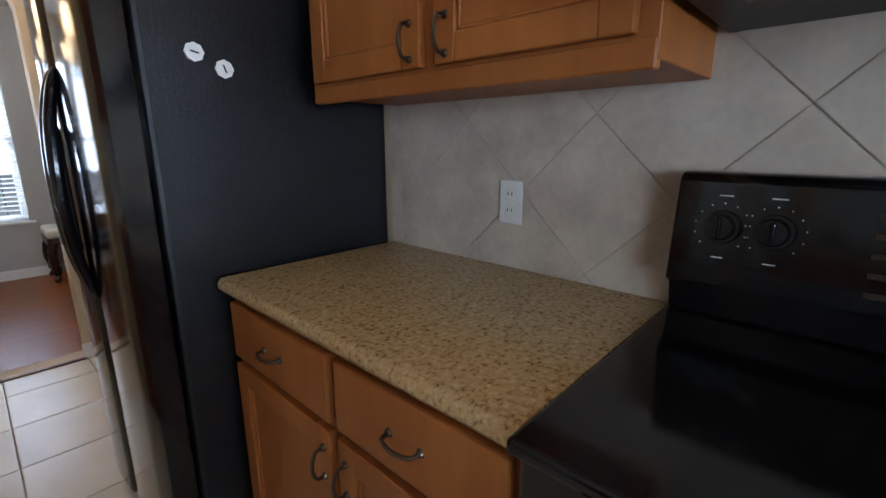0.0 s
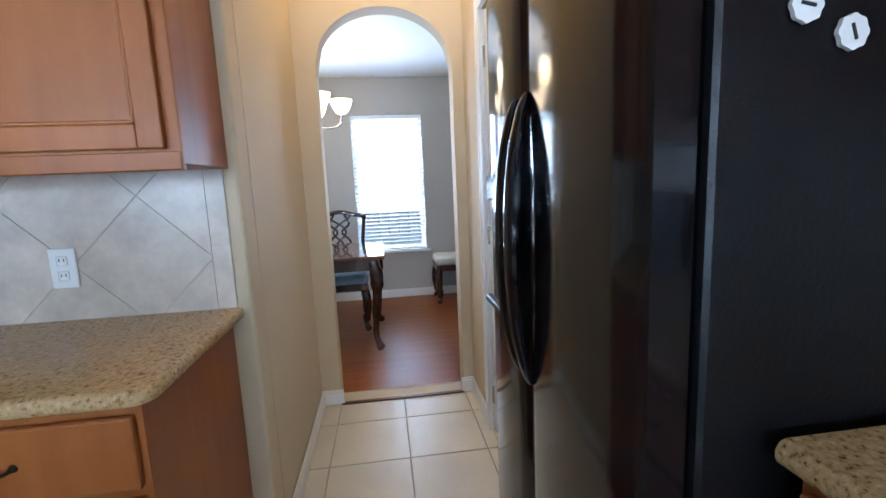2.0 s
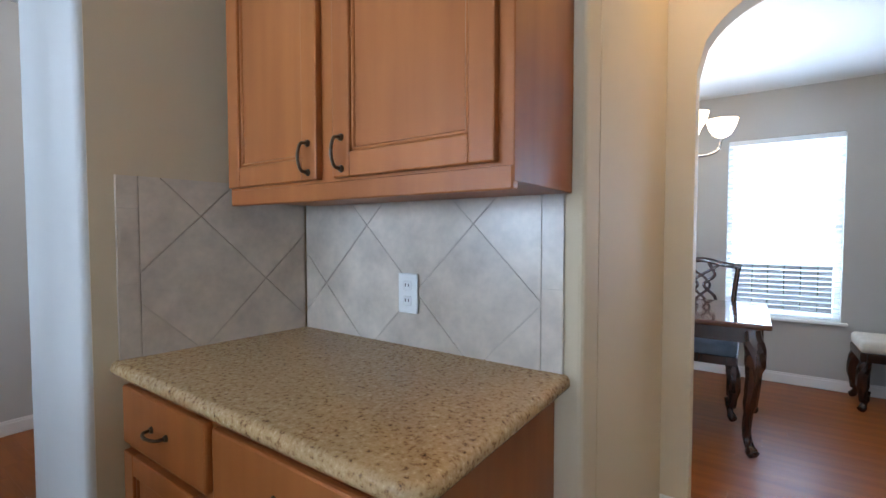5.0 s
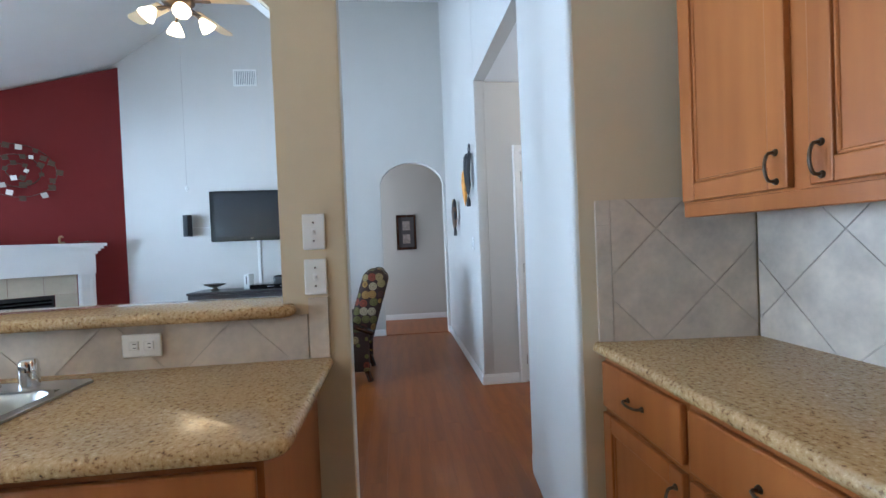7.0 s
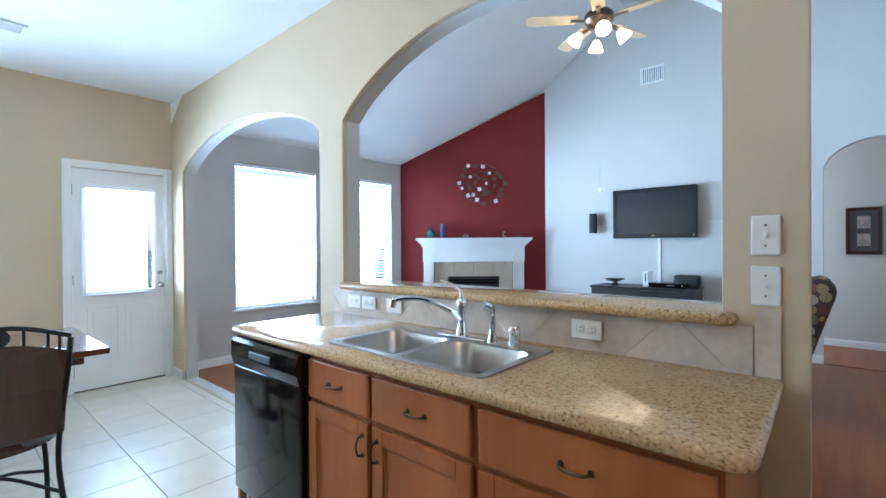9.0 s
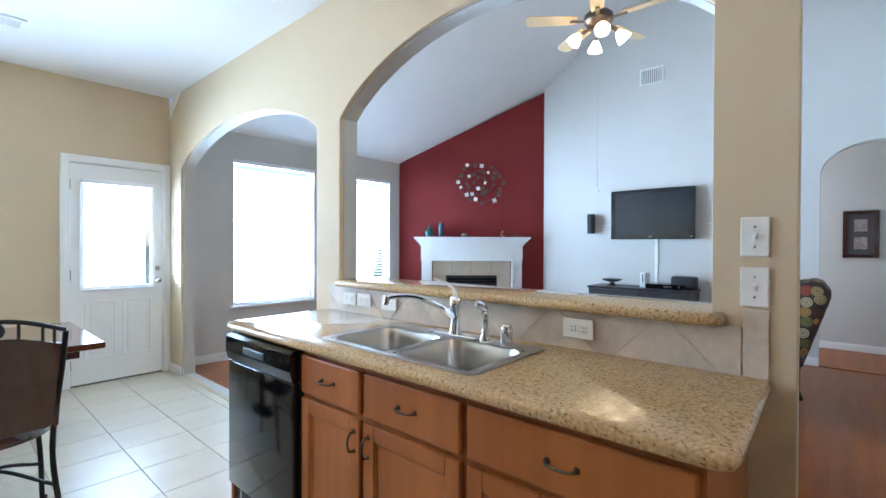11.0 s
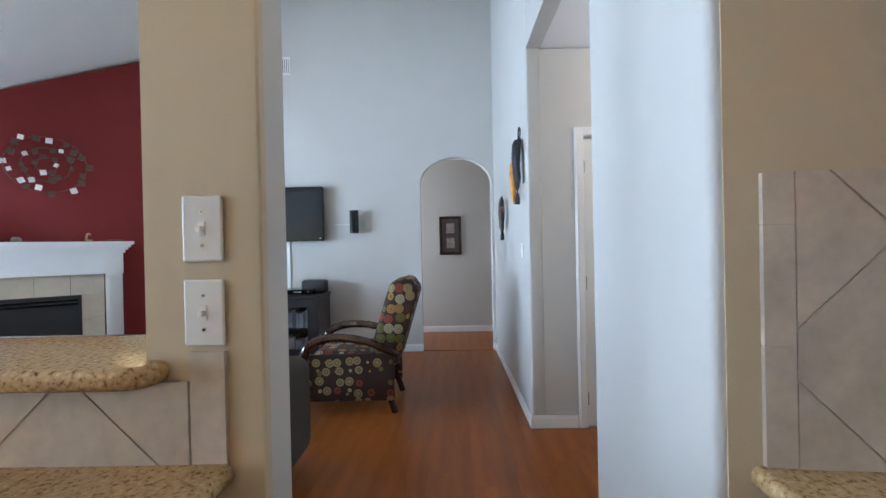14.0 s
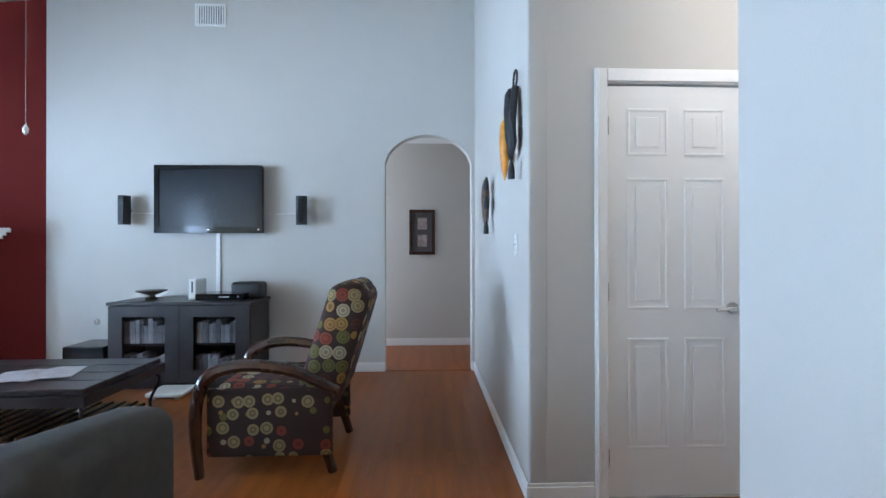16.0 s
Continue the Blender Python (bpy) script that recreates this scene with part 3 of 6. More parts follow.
# closet door in the side hall: wall face x = -2.385 looks to +x
d = thing("door_2", "white six-panel closet door, closed", "door", "", "structure", at=(-2.345, 1.355, 0), turn=90)
casing(d, 0.69, 2.035, 0.118, 0)
leaf = part("leaf", panelled(0.684, 2.02, 0.034, six_panels(0.684, 2.02)), "trim", d)
leaf.location = (0.003, 0.012, 0.008)
lever(d, 0.63, 0.012, 0.93, -1)
hinges(d, 0.0, 0.006, 2.03)
# back door with a glazed upper half and its own blind: wall face y = -5 looks to +y
d = thing("door_3", "white half-glazed back door with a blind, closed", "door", "", "structure", at=(0.80, -5.0, 0), turn=180)
casing(d, 0.73, 2.04, 0.148, 0)
hole = (0.095, 0.635, 0.89, 1.86)
leaf = part("leaf", panelled(0.724, 2.025, 0.042, [(0.10, 0.34, 0.22, 0.76), (0.39, 0.63, 0.22, 0.76)], hole), "trim", d)
leaf.location = (0.003, 0.012, 0.012)
bm = bmesh.new()
for a in ((hole[0] - 0.03, hole[0] + 0.006, hole[2] - 0.03, hole[3] + 0.03), (hole[1] - 0.006, hole[1] + 0.03, hole[2] - 0.03, hole[3] + 0.03), (hole[0], hole[1], hole[2] - 0.03, hole[2] + 0.006), (hole[0], hole[1], hole[3] - 0.006, hole[3] + 0.03)):
    box(bm, a[0], a[1], -0.004, 0.012, a[2] + 0.012, a[3] + 0.012, 0.003, 1)
part("glazing_frame", bm, "trim", d)
p = part("pane", boxed(hole[0], hole[1], 0.030, 0.034, hole[2] + 0.012, hole[3] + 0.012), "pane", d)
p.visible_shadow = False
bm = bmesh.new()
for i in range(36):
    z = hole[2] + 0.02 + i * 0.0265
    box(bm, hole[0] - 0.005, hole[1] + 0.005, -0.030, -0.008, z, z + 0.0016)
tagged(part("blind_slats", bm, "blind", d, "white horizontal blind slats"), kind="stuff")
part("blind_rail", boxed(hole[0] - 0.02, hole[1] + 0.02, -0.036, -0.005, hole[3] - 0.0, hole[3] + 0.04, 0.004, 1), "blind", d)
part("blind_rail", boxed(hole[0] - 0.01, hole[1] + 0.01, -0.032, -0.006, hole[2] - 0.02, hole[2] - 0.002, 0.004, 1), "blind", d)
bm = bmesh.new()
for z in (0.94, 1.06):
    cyl(bm, (0.685, 0.012, z), (0.685, -0.004, z), 0.026, 0.026, 16)
lathe(bm, [(0.008, 0), (0.010, 0.02), (0.024, 0.034), (0.026, 0.045), (0.018, 0.058)], 16)
part("deadbolt", cyl(bmesh.new(), (0.685, 0.012, 1.06), (0.685, -0.018, 1.06), 0.026, 0.022, 18), "nickel", d, "", True)
bm.free()
bm = bmesh.new()
cyl(bm, (0.685, 0.012, 0.94), (0.685, 0.0, 0.94), 0.030, 0.028, 18)
cyl(bm, (0.685, 0.0, 0.94), (0.685, -0.03, 0.94), 0.010, 0.010, 10)
bmesh.ops.create_uvsphere(bm, u_segments=16, v_segments=10, radius=0.027, matrix=Matrix.Translation((0.685, -0.045, 0.94)))
part("door_knob", bm, "nickel", d, "round nickel knob", True)
hinges(d, 0.0, 0.006, 2.04)
part("sweep", boxed(0.004, 0.726, 0.008, 0.03, 0.0, 0.014), "black_matt", d, "black rubber door sweep")
lamp("daylight_fill", "AREA", look((0.48, -5.35, 1.42), (0.48, -4, 1.42)), 80, DAY, 0.7, 1.1)


# ---- kitchen: cabinets ----
def bar_pull(parent, x, y, z, upright=True, length=0.070):
    """A bowed bronze pull with flared feet on the -y face."""
    h = length / 2
    ends = [(0, -h), (0, h)] if upright else [(-h, 0), (h, 0)]
    bm = bmesh.new()
    for a, b in ends:
        cyl(bm, (x + a, y, z + b), (x + a, y - 0.006, z + b), 0.009, 0.0065, 10)
    p = [(x + ends[0][0], y - 0.004, z + ends[0][1]), (x + ends[0][0] * 0.85, y - 0.022, z + ends[0][1] * 0.85), (x, y - 0.030, z),
         (x + ends[1][0] * 0.85, y - 0.022, z + ends[1][1] * 0.85), (x + ends[1][0], y - 0.004, z + ends[1][1])]
    tube(bm, bez(p, 5), 0.004, 7)
    return part("handle", bm, "bronze", parent, "dark bronze bowed pull", True)


def front(parent, name, x0, x1, z0, z1, y, flat=False):
    """A cabinet door (frame round a sunk panel) or a drawer front with a moulded edge, on the -y face."""
    bm = bmesh.new()
    if flat:
        box(bm, x0, x1, y - 0.020, y, z0, z1, 0.006, 2)
        return part(name, bm, "cabinet", parent)
    f = 0.055
    ob = part(name, boxed(x0 + f - 0.004, x1 - f + 0.004, y - 0.009, y - 0.001, z0 + f - 0.004, z1 - f + 0.004), "cabinet", parent)
    for nm, a, m in (("stile", (x0, x0 + f, z0, z1), (x0 + f, x0 + f + 0.010, z0 + f, z1 - f)), ("stile", (x1 - f, x1, z0, z1), (x1 - f - 0.010, x1 - f, z0 + f, z1 - f)),
                     ("rail", (x0 + f, x1 - f, z0, z0 + f), (x0 + f, x1 - f, z0 + f, z0 + f + 0.010)), ("rail", (x0 + f, x1 - f, z1 - f, z1), (x0 + f, x1 - f, z1 - f - 0.010, z1 - f))):
        bm = boxed(a[0], a[1], y - 0.020, y, a[2], a[3], 0.0035, 2)
        box(bm, m[0], m[1], y - 0.014, y - 0.002, m[2], m[3], 0.003, 1)
        part(nm, bm, "cabinet", ob)
    return ob


def base_unit(at, turn, w, depth, label, handle_side, open_top=False, height=0.875):
    """Base cabinet: body with toe kick, one drawer above one door. Local front is -y, left corner at 0."""
    c = thing("base_cabinet", label, "cabinet", "base cabinets", at=at, turn=turn)
    bm = boxed(0, w, 0, depth, 0.10, 0.70 if open_top else height)
    part("body", bm, "cabinet", c)
    if open_top:
        part("front_rail", boxed(0, w, 0, 0.018, 0.70, height), "cabinet", c)
    part("toe_kick", boxed(0.0, w, 0.06, depth, 0, 0.10), "cabinet", c)
    dr = front(c, "drawer", 0.012, w - 0.012, height - 0.175, height - 0.022, 0, True)
    bar_pull(dr, w / 2, -0.02, height - 0.098, False, 0.076)
    if w > 0.5:
        m = w / 2
        for x0, x1, hx in ((0.012, m - 0.004, m - 0.032), (m + 0.004, w - 0.012, m + 0.032)):
            do = front(c, "door", x0, x1, 0.115, height - 0.195, 0)
            bar_pull(do, hx, -0.02, height - 0.275)
    else:
        do = front(c, "door", 0.012, w - 0.012, 0.115, height - 0.195, 0)
        bar_pull(do, w - 0.038 if handle_side > 0 else 0.038, -0.02, height - 0.275)
    return c


def wall_unit(at, turn, doors, depth, height, label):
    """Wall cabinet with doors given as (x0, x1, handle side)."""
    w = doors[-1][1] + 0.03
    c = thing("wall_cabinet", label, "cabinet", "wall cabinets", at=at, turn=turn)
    part("body", boxed(0, w, 0, depth, 0, height, 0.002, 1), "cabinet", c)
    part("bottom_rail", boxed(0.002, w - 0.002, -0.002, 0.02, -0.014, 0.03, 0.003, 1), "cabinet", c)
    for x0, x1, s in doors:
        do = front(c, "door", x0, x1, 0.035, height - 0.02, 0)
        bar_pull(do, x1 - 0.03 if s > 0 else x0 + 0.03, -0.02, 0.088)
    return c


def counter(x0, x1, y0, y1, label, free, hole=None, z=0.914, name="worktop", t=0.038):
    """A granite top with a rounded nose on the free edges. free: which sides (W, E, S, N) are open."""
    bm = bmesh.new()
    R = 0.05

    def ring(inset, h):
        a0, a1 = x0 + (inset if "W" in free else 0), x1 - (inset if "E" in free else 0)
        b0, b1 = y0 + (inset if "S" in free else 0), y1 - (inset if "N" in free else 0)
        out = []
        for cx, cy, a, sides, sx, sy in ((a1, b1, 0, "EN", -1, -1), (a0, b1, 90, "NW", 1, -1), (a0, b0, 180, "WS", 1, 1), (a1, b0, 270, "SE", -1, 1)):
            if sides[0] in free and sides[1] in free:
                q = R - inset
                out += [bm.verts.new((cx + sx * q + q * math.cos(radians(a + 15 * k)), cy + sy * q + q * math.sin(radians(a + 15 * k)), h)) for k in range(7)]
            else:
                out.append(bm.verts.new((cx, cy, h)))
        return out

    rows = [ring(i, h) for i, h in ((0.012, z - t), (0.004, z - t + 0.005), (0.0, z - t + 0.013), (0.0, z - 0.015), (0.0025, z - 0.008), (0.007, z - 0.003), (0.014, z))]
    for a, b in zip(rows, rows[1:]):
        for k in range(len(a)):
            bm.faces.new((a[k], a[(k + 1) % len(a)], b[(k + 1) % len(a)], b[k]))
    if hole:
        hs = [[bm.verts.new((u, v, h)) for u, v in rect(*hole)] for h in (z - t, z)]
        for lo, hv in ((rows[0], hs[0]), (rows[-1], hs[1])):
            es = [bm.edges.get((lo[k], lo[(k + 1) % len(lo)])) for k in range(len(lo))] + [bm.edges.new((hv[k], hv[(k + 1) % 4])) for k in range(4)]
            bmesh.ops.triangle_fill(bm, edges=es, use_beauty=True)
        for k in range(4):
            bm.faces.new((hs[0][k], hs[0][(k + 1) % 4], hs[1][(k + 1) % 4], hs[1][k]))
    else:
        bm.faces.new(rows[0][::-1])
        bm.faces.new(rows[-1])
    return tagged(part(name, bm, "granite", None, "", True), label, "worktop")


# run beside the range; front looks to -x
base_unit((2.035, 0.525, 0), -90, 0.468, 0.572, "maple base cabinet with drawer and door by the refrigerator", 1)
base_unit((2.035, 0.055, 0), -90, 0.43, 0.572, "wider maple base cabinet with drawer beside the range", -1)
counter(2.00, 2.608, -0.378, 0.535, "speckled gold-brown granite worktop beside the black range", "W")
wall_unit((2.30, 0.50, 1.370), -90, [(0.03, 0.434, 1), (0.475, 0.87, -1)], 0.308, 0.76, "honey-stained maple wall cabinet with two panel doors")
# nook; front looks to -y
base_unit((0.04, 0.935, 0), 0, 0.446, 0.538, "maple base cabinet with drawer in the nook", 1)
base_unit((0.488, 0.935, 0), 0, 0.525, 0.538, "maple base cabinet at the corridor end of the nook", -1)
counter(0.030, 1.050, 0.897, 1.474, "speckled granite worktop in the nook, rounded nose", "SE")
wall_unit((0.145, 1.17, 1.340), 0, [(0.02, 0.402, 1), (0.458, 0.876, -1)], 0.304, 0.80, "maple wall cabinet with two doors above the nook")
# sink side; front looks to +x
base_unit((0.588, -1.502, 0), 90, 0.398, 0.58, "light maple base cabinet beside the dishwasher", 1, True)
base_unit((0.588, -1.102, 0), 90, 0.456, 0.58, "light maple sink cabinet with false drawer front", -1, True)
base_unit((0.588, -0.644, 0), 90, 0.60, 0.58, "wide maple base cabinet at the end of the peninsula", 1)
SINK = (0.115, 0.535, -1.43, -0.67)
counter(0.002, 0.635, -2.17, 0.012, "speckled granite worktop of the peninsula around the sink", "ENS", SINK)
counter(-0.27, 0.065, -2.07, -0.10, "raised granite bar top on the low wall", "EWNS", None, 1.098, "bar_top")
part_end = tagged(part("end_panel", boxed(0.02, 0.60, -2.160, -2.135, 0, 0.874), "cabinet"), "maple end panel of the peninsula", "panel")


def cover_plate(at, turn, holes, label, kind, w=0.072, h=0.117):
    """A wall plate; local front is -y. kind: switch or outlet."""
    c = thing(kind, label, "light switch" if kind == "light_switch" else "outlet", "wall plates", at=at, turn=turn)
    part("plate", boxed(-w / 2, w / 2, -0.006, 0, -h / 2, h / 2, 0.004, 2), "plastic_white", c)
    if kind == "light_switch":
        part("slot", boxed(-0.006, 0.006, -0.0075, -0.004, -0.013, 0.013, 0.001, 1), "trim", c)
        bm = boxed(-0.004, 0.004, -0.020, -0.006, -0.006, 0.004, 0.0015, 1)
        part("toggle", bm, "plastic_white", c)
        for z in (-0.030, 0.030):
            part("screw", cyl(bmesh.new(), (0, -0.005, z), (0, -0.008, z), 0.0035, 0.003, 8), "nickel", c)
    else:
        across = w > h
        for s in (-1, 1):
            cx, cz = (s * 0.022, 0) if across else (0, s * 0.022)
            bm = boxed(cx - 0.0145, cx + 0.0145, -0.0085, -0.004, cz - 0.0145, cz + 0.0145, 0.004, 2)
            r = part("receptacle", bm, "plastic_white", c)
            sb = bmesh.new()
            for q in (-0.006, 0.006):
                a, b = (0.0012, 0.0045) if not across else (0.0045, 0.0012)
                ox, oz = (q, 0.002) if not across else (0.002, q)
                box(sb, cx + ox - a, cx + ox + a, -0.0092, -0.008, cz + oz - b, cz + oz + b)
            part("slots", sb, "dark_slot", r)
    return c


cover_plate((0.0, -0.032, 1.330), 90, 0, "white toggle switch plate on the column", "light_switch")
cover_plate((0.0, -0.032, 1.182), 90, 0, "white toggle switch plate under another", "light_switch")
for y, lab in ((-1.955, "white wide outlet plate on tiles"), (-1.825, "white wide outlet plate on tiles"), (-1.618, "white wide outlet plate near the faucet"), (-0.570, "white wide outlet plate over the worktop")):
    cover_plate((0.014, y, 0.993), 90, 0, lab, "outlet", 0.117, 0.072)
cover_plate((2.596, 0.04, 1.096), -90, 0, "white outlet plate on the range backsplash", "outlet")
cover_plate((0.572, 1.462, 1.072), 0, 0, "white outlet plate on the nook backsplash", "outlet")


# ---- kitchen: appliances ----
def refrigerator():
    f = thing("refrigerator", "black side-by-side refrigerator, textured sides, glossy doors", "refrigerator", at=(1.892, 0.562, 0))
    part("body", boxed(0.012, 0.71, 0.0, 0.80, 0.03, 1.75, 0.012, 2), "black_texture", f)
    for y0, y1, nm in ((0.004, 0.465, 1), (0.472, 0.796, 0)):
        bm = bmesh.new()
        # bowed door front
        n = 12
        cs = [(0.0, y0), (0.0, y1)]
        for i in range(n + 1):
            s = i / n
            y = y1 + (y0 - y1) * s
            e = min(1.0, min(s, 1 - s) / 0.08)
            cs.append((-0.058 - 0.012 * math.sin(math.pi * s) - 0.012 * math.sin(e * math.pi / 2), y))
        prism(bm, cs, lambda u, v, w: (u, v, 0.06 + w), 1.69)
        dr = part("door", bm, "black_gloss", f, "glossy black bowed door", True)
        hy = y1 - 0.035 if nm else y0 + 0.035
        bm = bmesh.new()
        pts = [(-0.076, hy, 0.80), (-0.090, hy, 0.85), (-0.108, hy, 0.96), (-0.115, hy, 1.12), (-0.108, hy, 1.29), (-0.090, hy, 1.40), (-0.076, hy, 1.45)]
        cv = bez(pts, 8)
        rad = [0.004 + 0.013 * math.sin(math.pi * i / (len(cv) - 1)) ** 0.6 for i in range(len(cv))]
        tube(bm, cv, rad, 12)
        bmesh.ops.scale(bm, vec=(1, 1.7, 1), space=Matrix.Translation((0, -hy, 0)), verts=bm.verts)
        part("handle", bm, "black_gloss", dr, "long bowed black handle", True)
    ds = part("dispenser", boxed(-0.092, -0.060, 0.555, 0.685, 0.92, 1.30, 0.012, 2), "black_texture", f, "recessed ice and water dispenser")
    part("panel", boxed(-0.098, -0.090, 0.57, 0.73, 1.22, 1.285, 0.004, 1), "black_gloss", ds)
    part("tray", boxed(-0.108, -0.085, 0.57, 0.73, 0.925, 0.945, 0.004, 1), "black_texture", ds)
    part("grille", boxed(-0.03, 0.02, 0.01, 0.79, 0.0, 0.055, 0.004, 1), "black_matt", f)
    for y in (0.05, 0.75):
        part("hinge_cap", boxed(-0.04, 0.05, y - 0.03, y + 0.03, 1.75, 1.775, 0.008, 2), "black_matt", f)
    return f


refrigerator()
for x, z, a in ((2.020, 1.462, 10), (2.086, 1.431, 70)):
    mg = thing("fridge_magnet", "round white scalloped magnet on the refrigerator side", "magnet", "fridge magnets", at=(x, 0.561, z))
    bm = bmesh.new()
    prism(bm, [(0.021 * (1 + 0.05 * math.cos(8 * t)) * math.cos(t), 0.021 * (1 + 0.05 * math.cos(8 * t)) * math.sin(t)) for t in [2 * math.pi * k / 48 for k in range(48)]], lambda u, v, w: (u, -0.002 - w, v), 0.006)
    part("disc", bm, "plastic_white", mg)
    part("mark", boxed(-0.010, 0.010, -0.0095, -0.008, -0.0018, 0.0018), "dark_slot", mg).rotation_euler = (0, radians(a), 0)
    part("pin", cyl(bmesh.new(), (0, 0, 0), (0, -0.003, 0), 0.012, 0.012, 12), "steel", mg)


def kitchen_range():
    r = thing("range", "black electric range with glass top and knobs", "range", at=(1.985, -0.384, 0))
    part("body", boxed(0.02, 0.60, -0.757, 0, 0.03, 0.895, 0.006, 2), "black_gloss", r)
    part("cooktop", boxed(-0.01, 0.60, -0.76, 0.003, 0.897, 0.920, 0.008, 3), "black_gloss", r, "glossy black glass cooktop")
    bg = bmesh.new()
    prism(bg, [(0.565, 0.92), (0.565, 0.984), (0.522, 0.992), (0.545, 1.185), (0.558, 1.200), (0.612, 1.200), (0.612, 0.92)], lambda u, v, w: (u, -0.002 - w, v), 0.755)
    bmesh.ops.bevel(bg, geom=list(bg.edges), offset=0.007, segments=3, profile=0.5, affect="EDGES")
    bp = part("backguard", bg, "black_gloss", r, "glossy black control panel", True)
    for y in (-0.090, -0.168, -0.59, -0.67):
        k = bmesh.new()
        n = Vector((-0.993, 0, 0.118))
        c = Vector((0.5340, y + 0.006, 1.104))
        cyl(k, c, c + n * 0.012, 0.031, 0.029, 24)
        cyl(k, c + n * 0.012, c + n * 0.030, 0.024, 0.020, 24)
        box(k, c.x - 0.038, c.x - 0.012, c.y - 0.004, c.y + 0.004, c.z - 0.014, c.z + 0.022, 0.002, 1)
        part("knob", k, "black_gloss", bp, "black control knob", True)
        for a in range(-5, 6):
            t = radians(a * 27 + 90)
            q = c + Vector((-0.0005, 0, 0)) + 0.043 * (math.cos(t) * Vector((0, 1, 0)) + math.sin(t) * Vector((0.118, 0, 0.993)))
            part("tick", cyl(bmesh.new(), q, q - Vector((0.0018, 0, 0)), 0.0012, 0.0012, 6), "plastic_white", bp)
        part("lettering", boxed(0.5405, 0.552, y - 0.005, y + 0.017, 1.1590, 1.1610), "plastic_white", bp).location = (-0.001, 0, 0)
        part("lettering", boxed(0.5275, 0.540, y - 0.003, y + 0.015, 1.0475, 1.0495), "plastic_white", bp)
    part("display", boxed(0.528, 0.545, -0.50, -0.33, 1.06, 1.13, 0.003, 1), "screen", bp)
    for i, z in enumerate((1.02, 1.05, 1.08, 1.11, 1.14)):
        part("button", boxed(0.5235 + (z - 1.02) * 0.119, 0.545, -0.317, -0.285, z, z + 0.008), "bronze", bp)
    part("oven_door", boxed(-0.02, 0.02, -0.685, -0.012, 0.20, 0.80, 0.010, 2), "black_gloss", r)
    part("oven_handle", tube(bmesh.new(), [(-0.06, -0.70, 0.76), (-0.06, -0.05, 0.76)], 0.012, 10), "black_gloss", r)
    part("drawer", boxed(-0.015, 0.02, -0.685, -0.012, 0.05, 0.19, 0.008, 2), "black_gloss", r)
    return r


kitchen_range()


def range_hood():
    h = thing("range_hood", "black under-cabinet range hood with light panel", "range hood", at=(2.608, -0.42, 1.46))
    bm = bmesh.new()
    prism(bm, [(0, 0.16), (-0.30, 0.16), (-0.49, 0.09), (-0.50, 0.0), (-0.47, -0.012), (0, -0.012)], lambda u, v, w: (u, -w, v), 0.76)
    part("shell", bm, "black_texture", h)
    part("light_panel", boxed(-0.40, -0.22, -0.30, -0.06, -0.018, -0.010, 0.004, 1), "smoked_glass", h, "frosted light panel")
    part("filter", boxed(-0.42, -0.10, -0.70, -0.36, -0.016, -0.010, 0.003, 1), "steel", h, "mesh grease filter")
    return h


range_hood()
cb = thing("wall_cabinet", "short maple wall cabinet above the range hood", "cabinet", "wall cabinets", at=(2.30, -0.415, 1.64), turn=-90)
part("body", boxed(0, 0.76, 0, 0.308, 0, 0.49, 0.002, 1), "cabinet", cb)
for x0, x1, s in ((0.02, 0.375, 1), (0.385, 0.74, -1)):
    do = front(cb, "door", x0, x1, 0.02, 0.47, 0)
    bar_pull(do, x1 - 0.03 if s > 0 else x0 + 0.03, -0.02, 0.10)


def dishwasher():
    d = thing("dishwasher", "glossy black built-in dishwasher", "dishwasher", at=(0.598, -2.128, 0))
    part("body", boxed(-0.55, 0.0, 0.0, 0.615, 0.09, 0.868), "black_matt", d)
    part("door_panel", boxed(-0.001, 0.032, 0.004, 0.611, 0.12, 0.73, 0.008, 3), "black_gloss", d, "mirror-black door panel", True)
    bm = bmesh.new()
    prism(bm, [(0.0, 0.735), (0.034, 0.735), (0.046, 0.78), (0.044, 0.85), (0.03, 0.866), (0.0, 0.866)], lambda u, v, w: (u, 0.004 + w, v), 0.607)
    cp = part("control_panel", bm, "black_gloss", d)
    part("latch", boxed(0.042, 0.052, 0.20, 0.40, 0.79, 0.825, 0.006, 2), "black_matt", cp, "recessed grip")
    part("badge", cyl(bmesh.new(), (0.044, 0.54, 0.82), (0.048, 0.54, 0.82), 0.011, 0.011, 16), "chrome", cp)
    part("kick_plate", boxed(-0.04, -0.01, 0.004, 0.611, 0.0, 0.11), "black_matt", d)
    for y in (0.05, 0.56):
        part("foot", cyl(bmesh.new(), (-0.02, y, 0), (-0.02, y, 0.1), 0.015, 0.012, 10), "steel", d)
    return d


dishwasher()


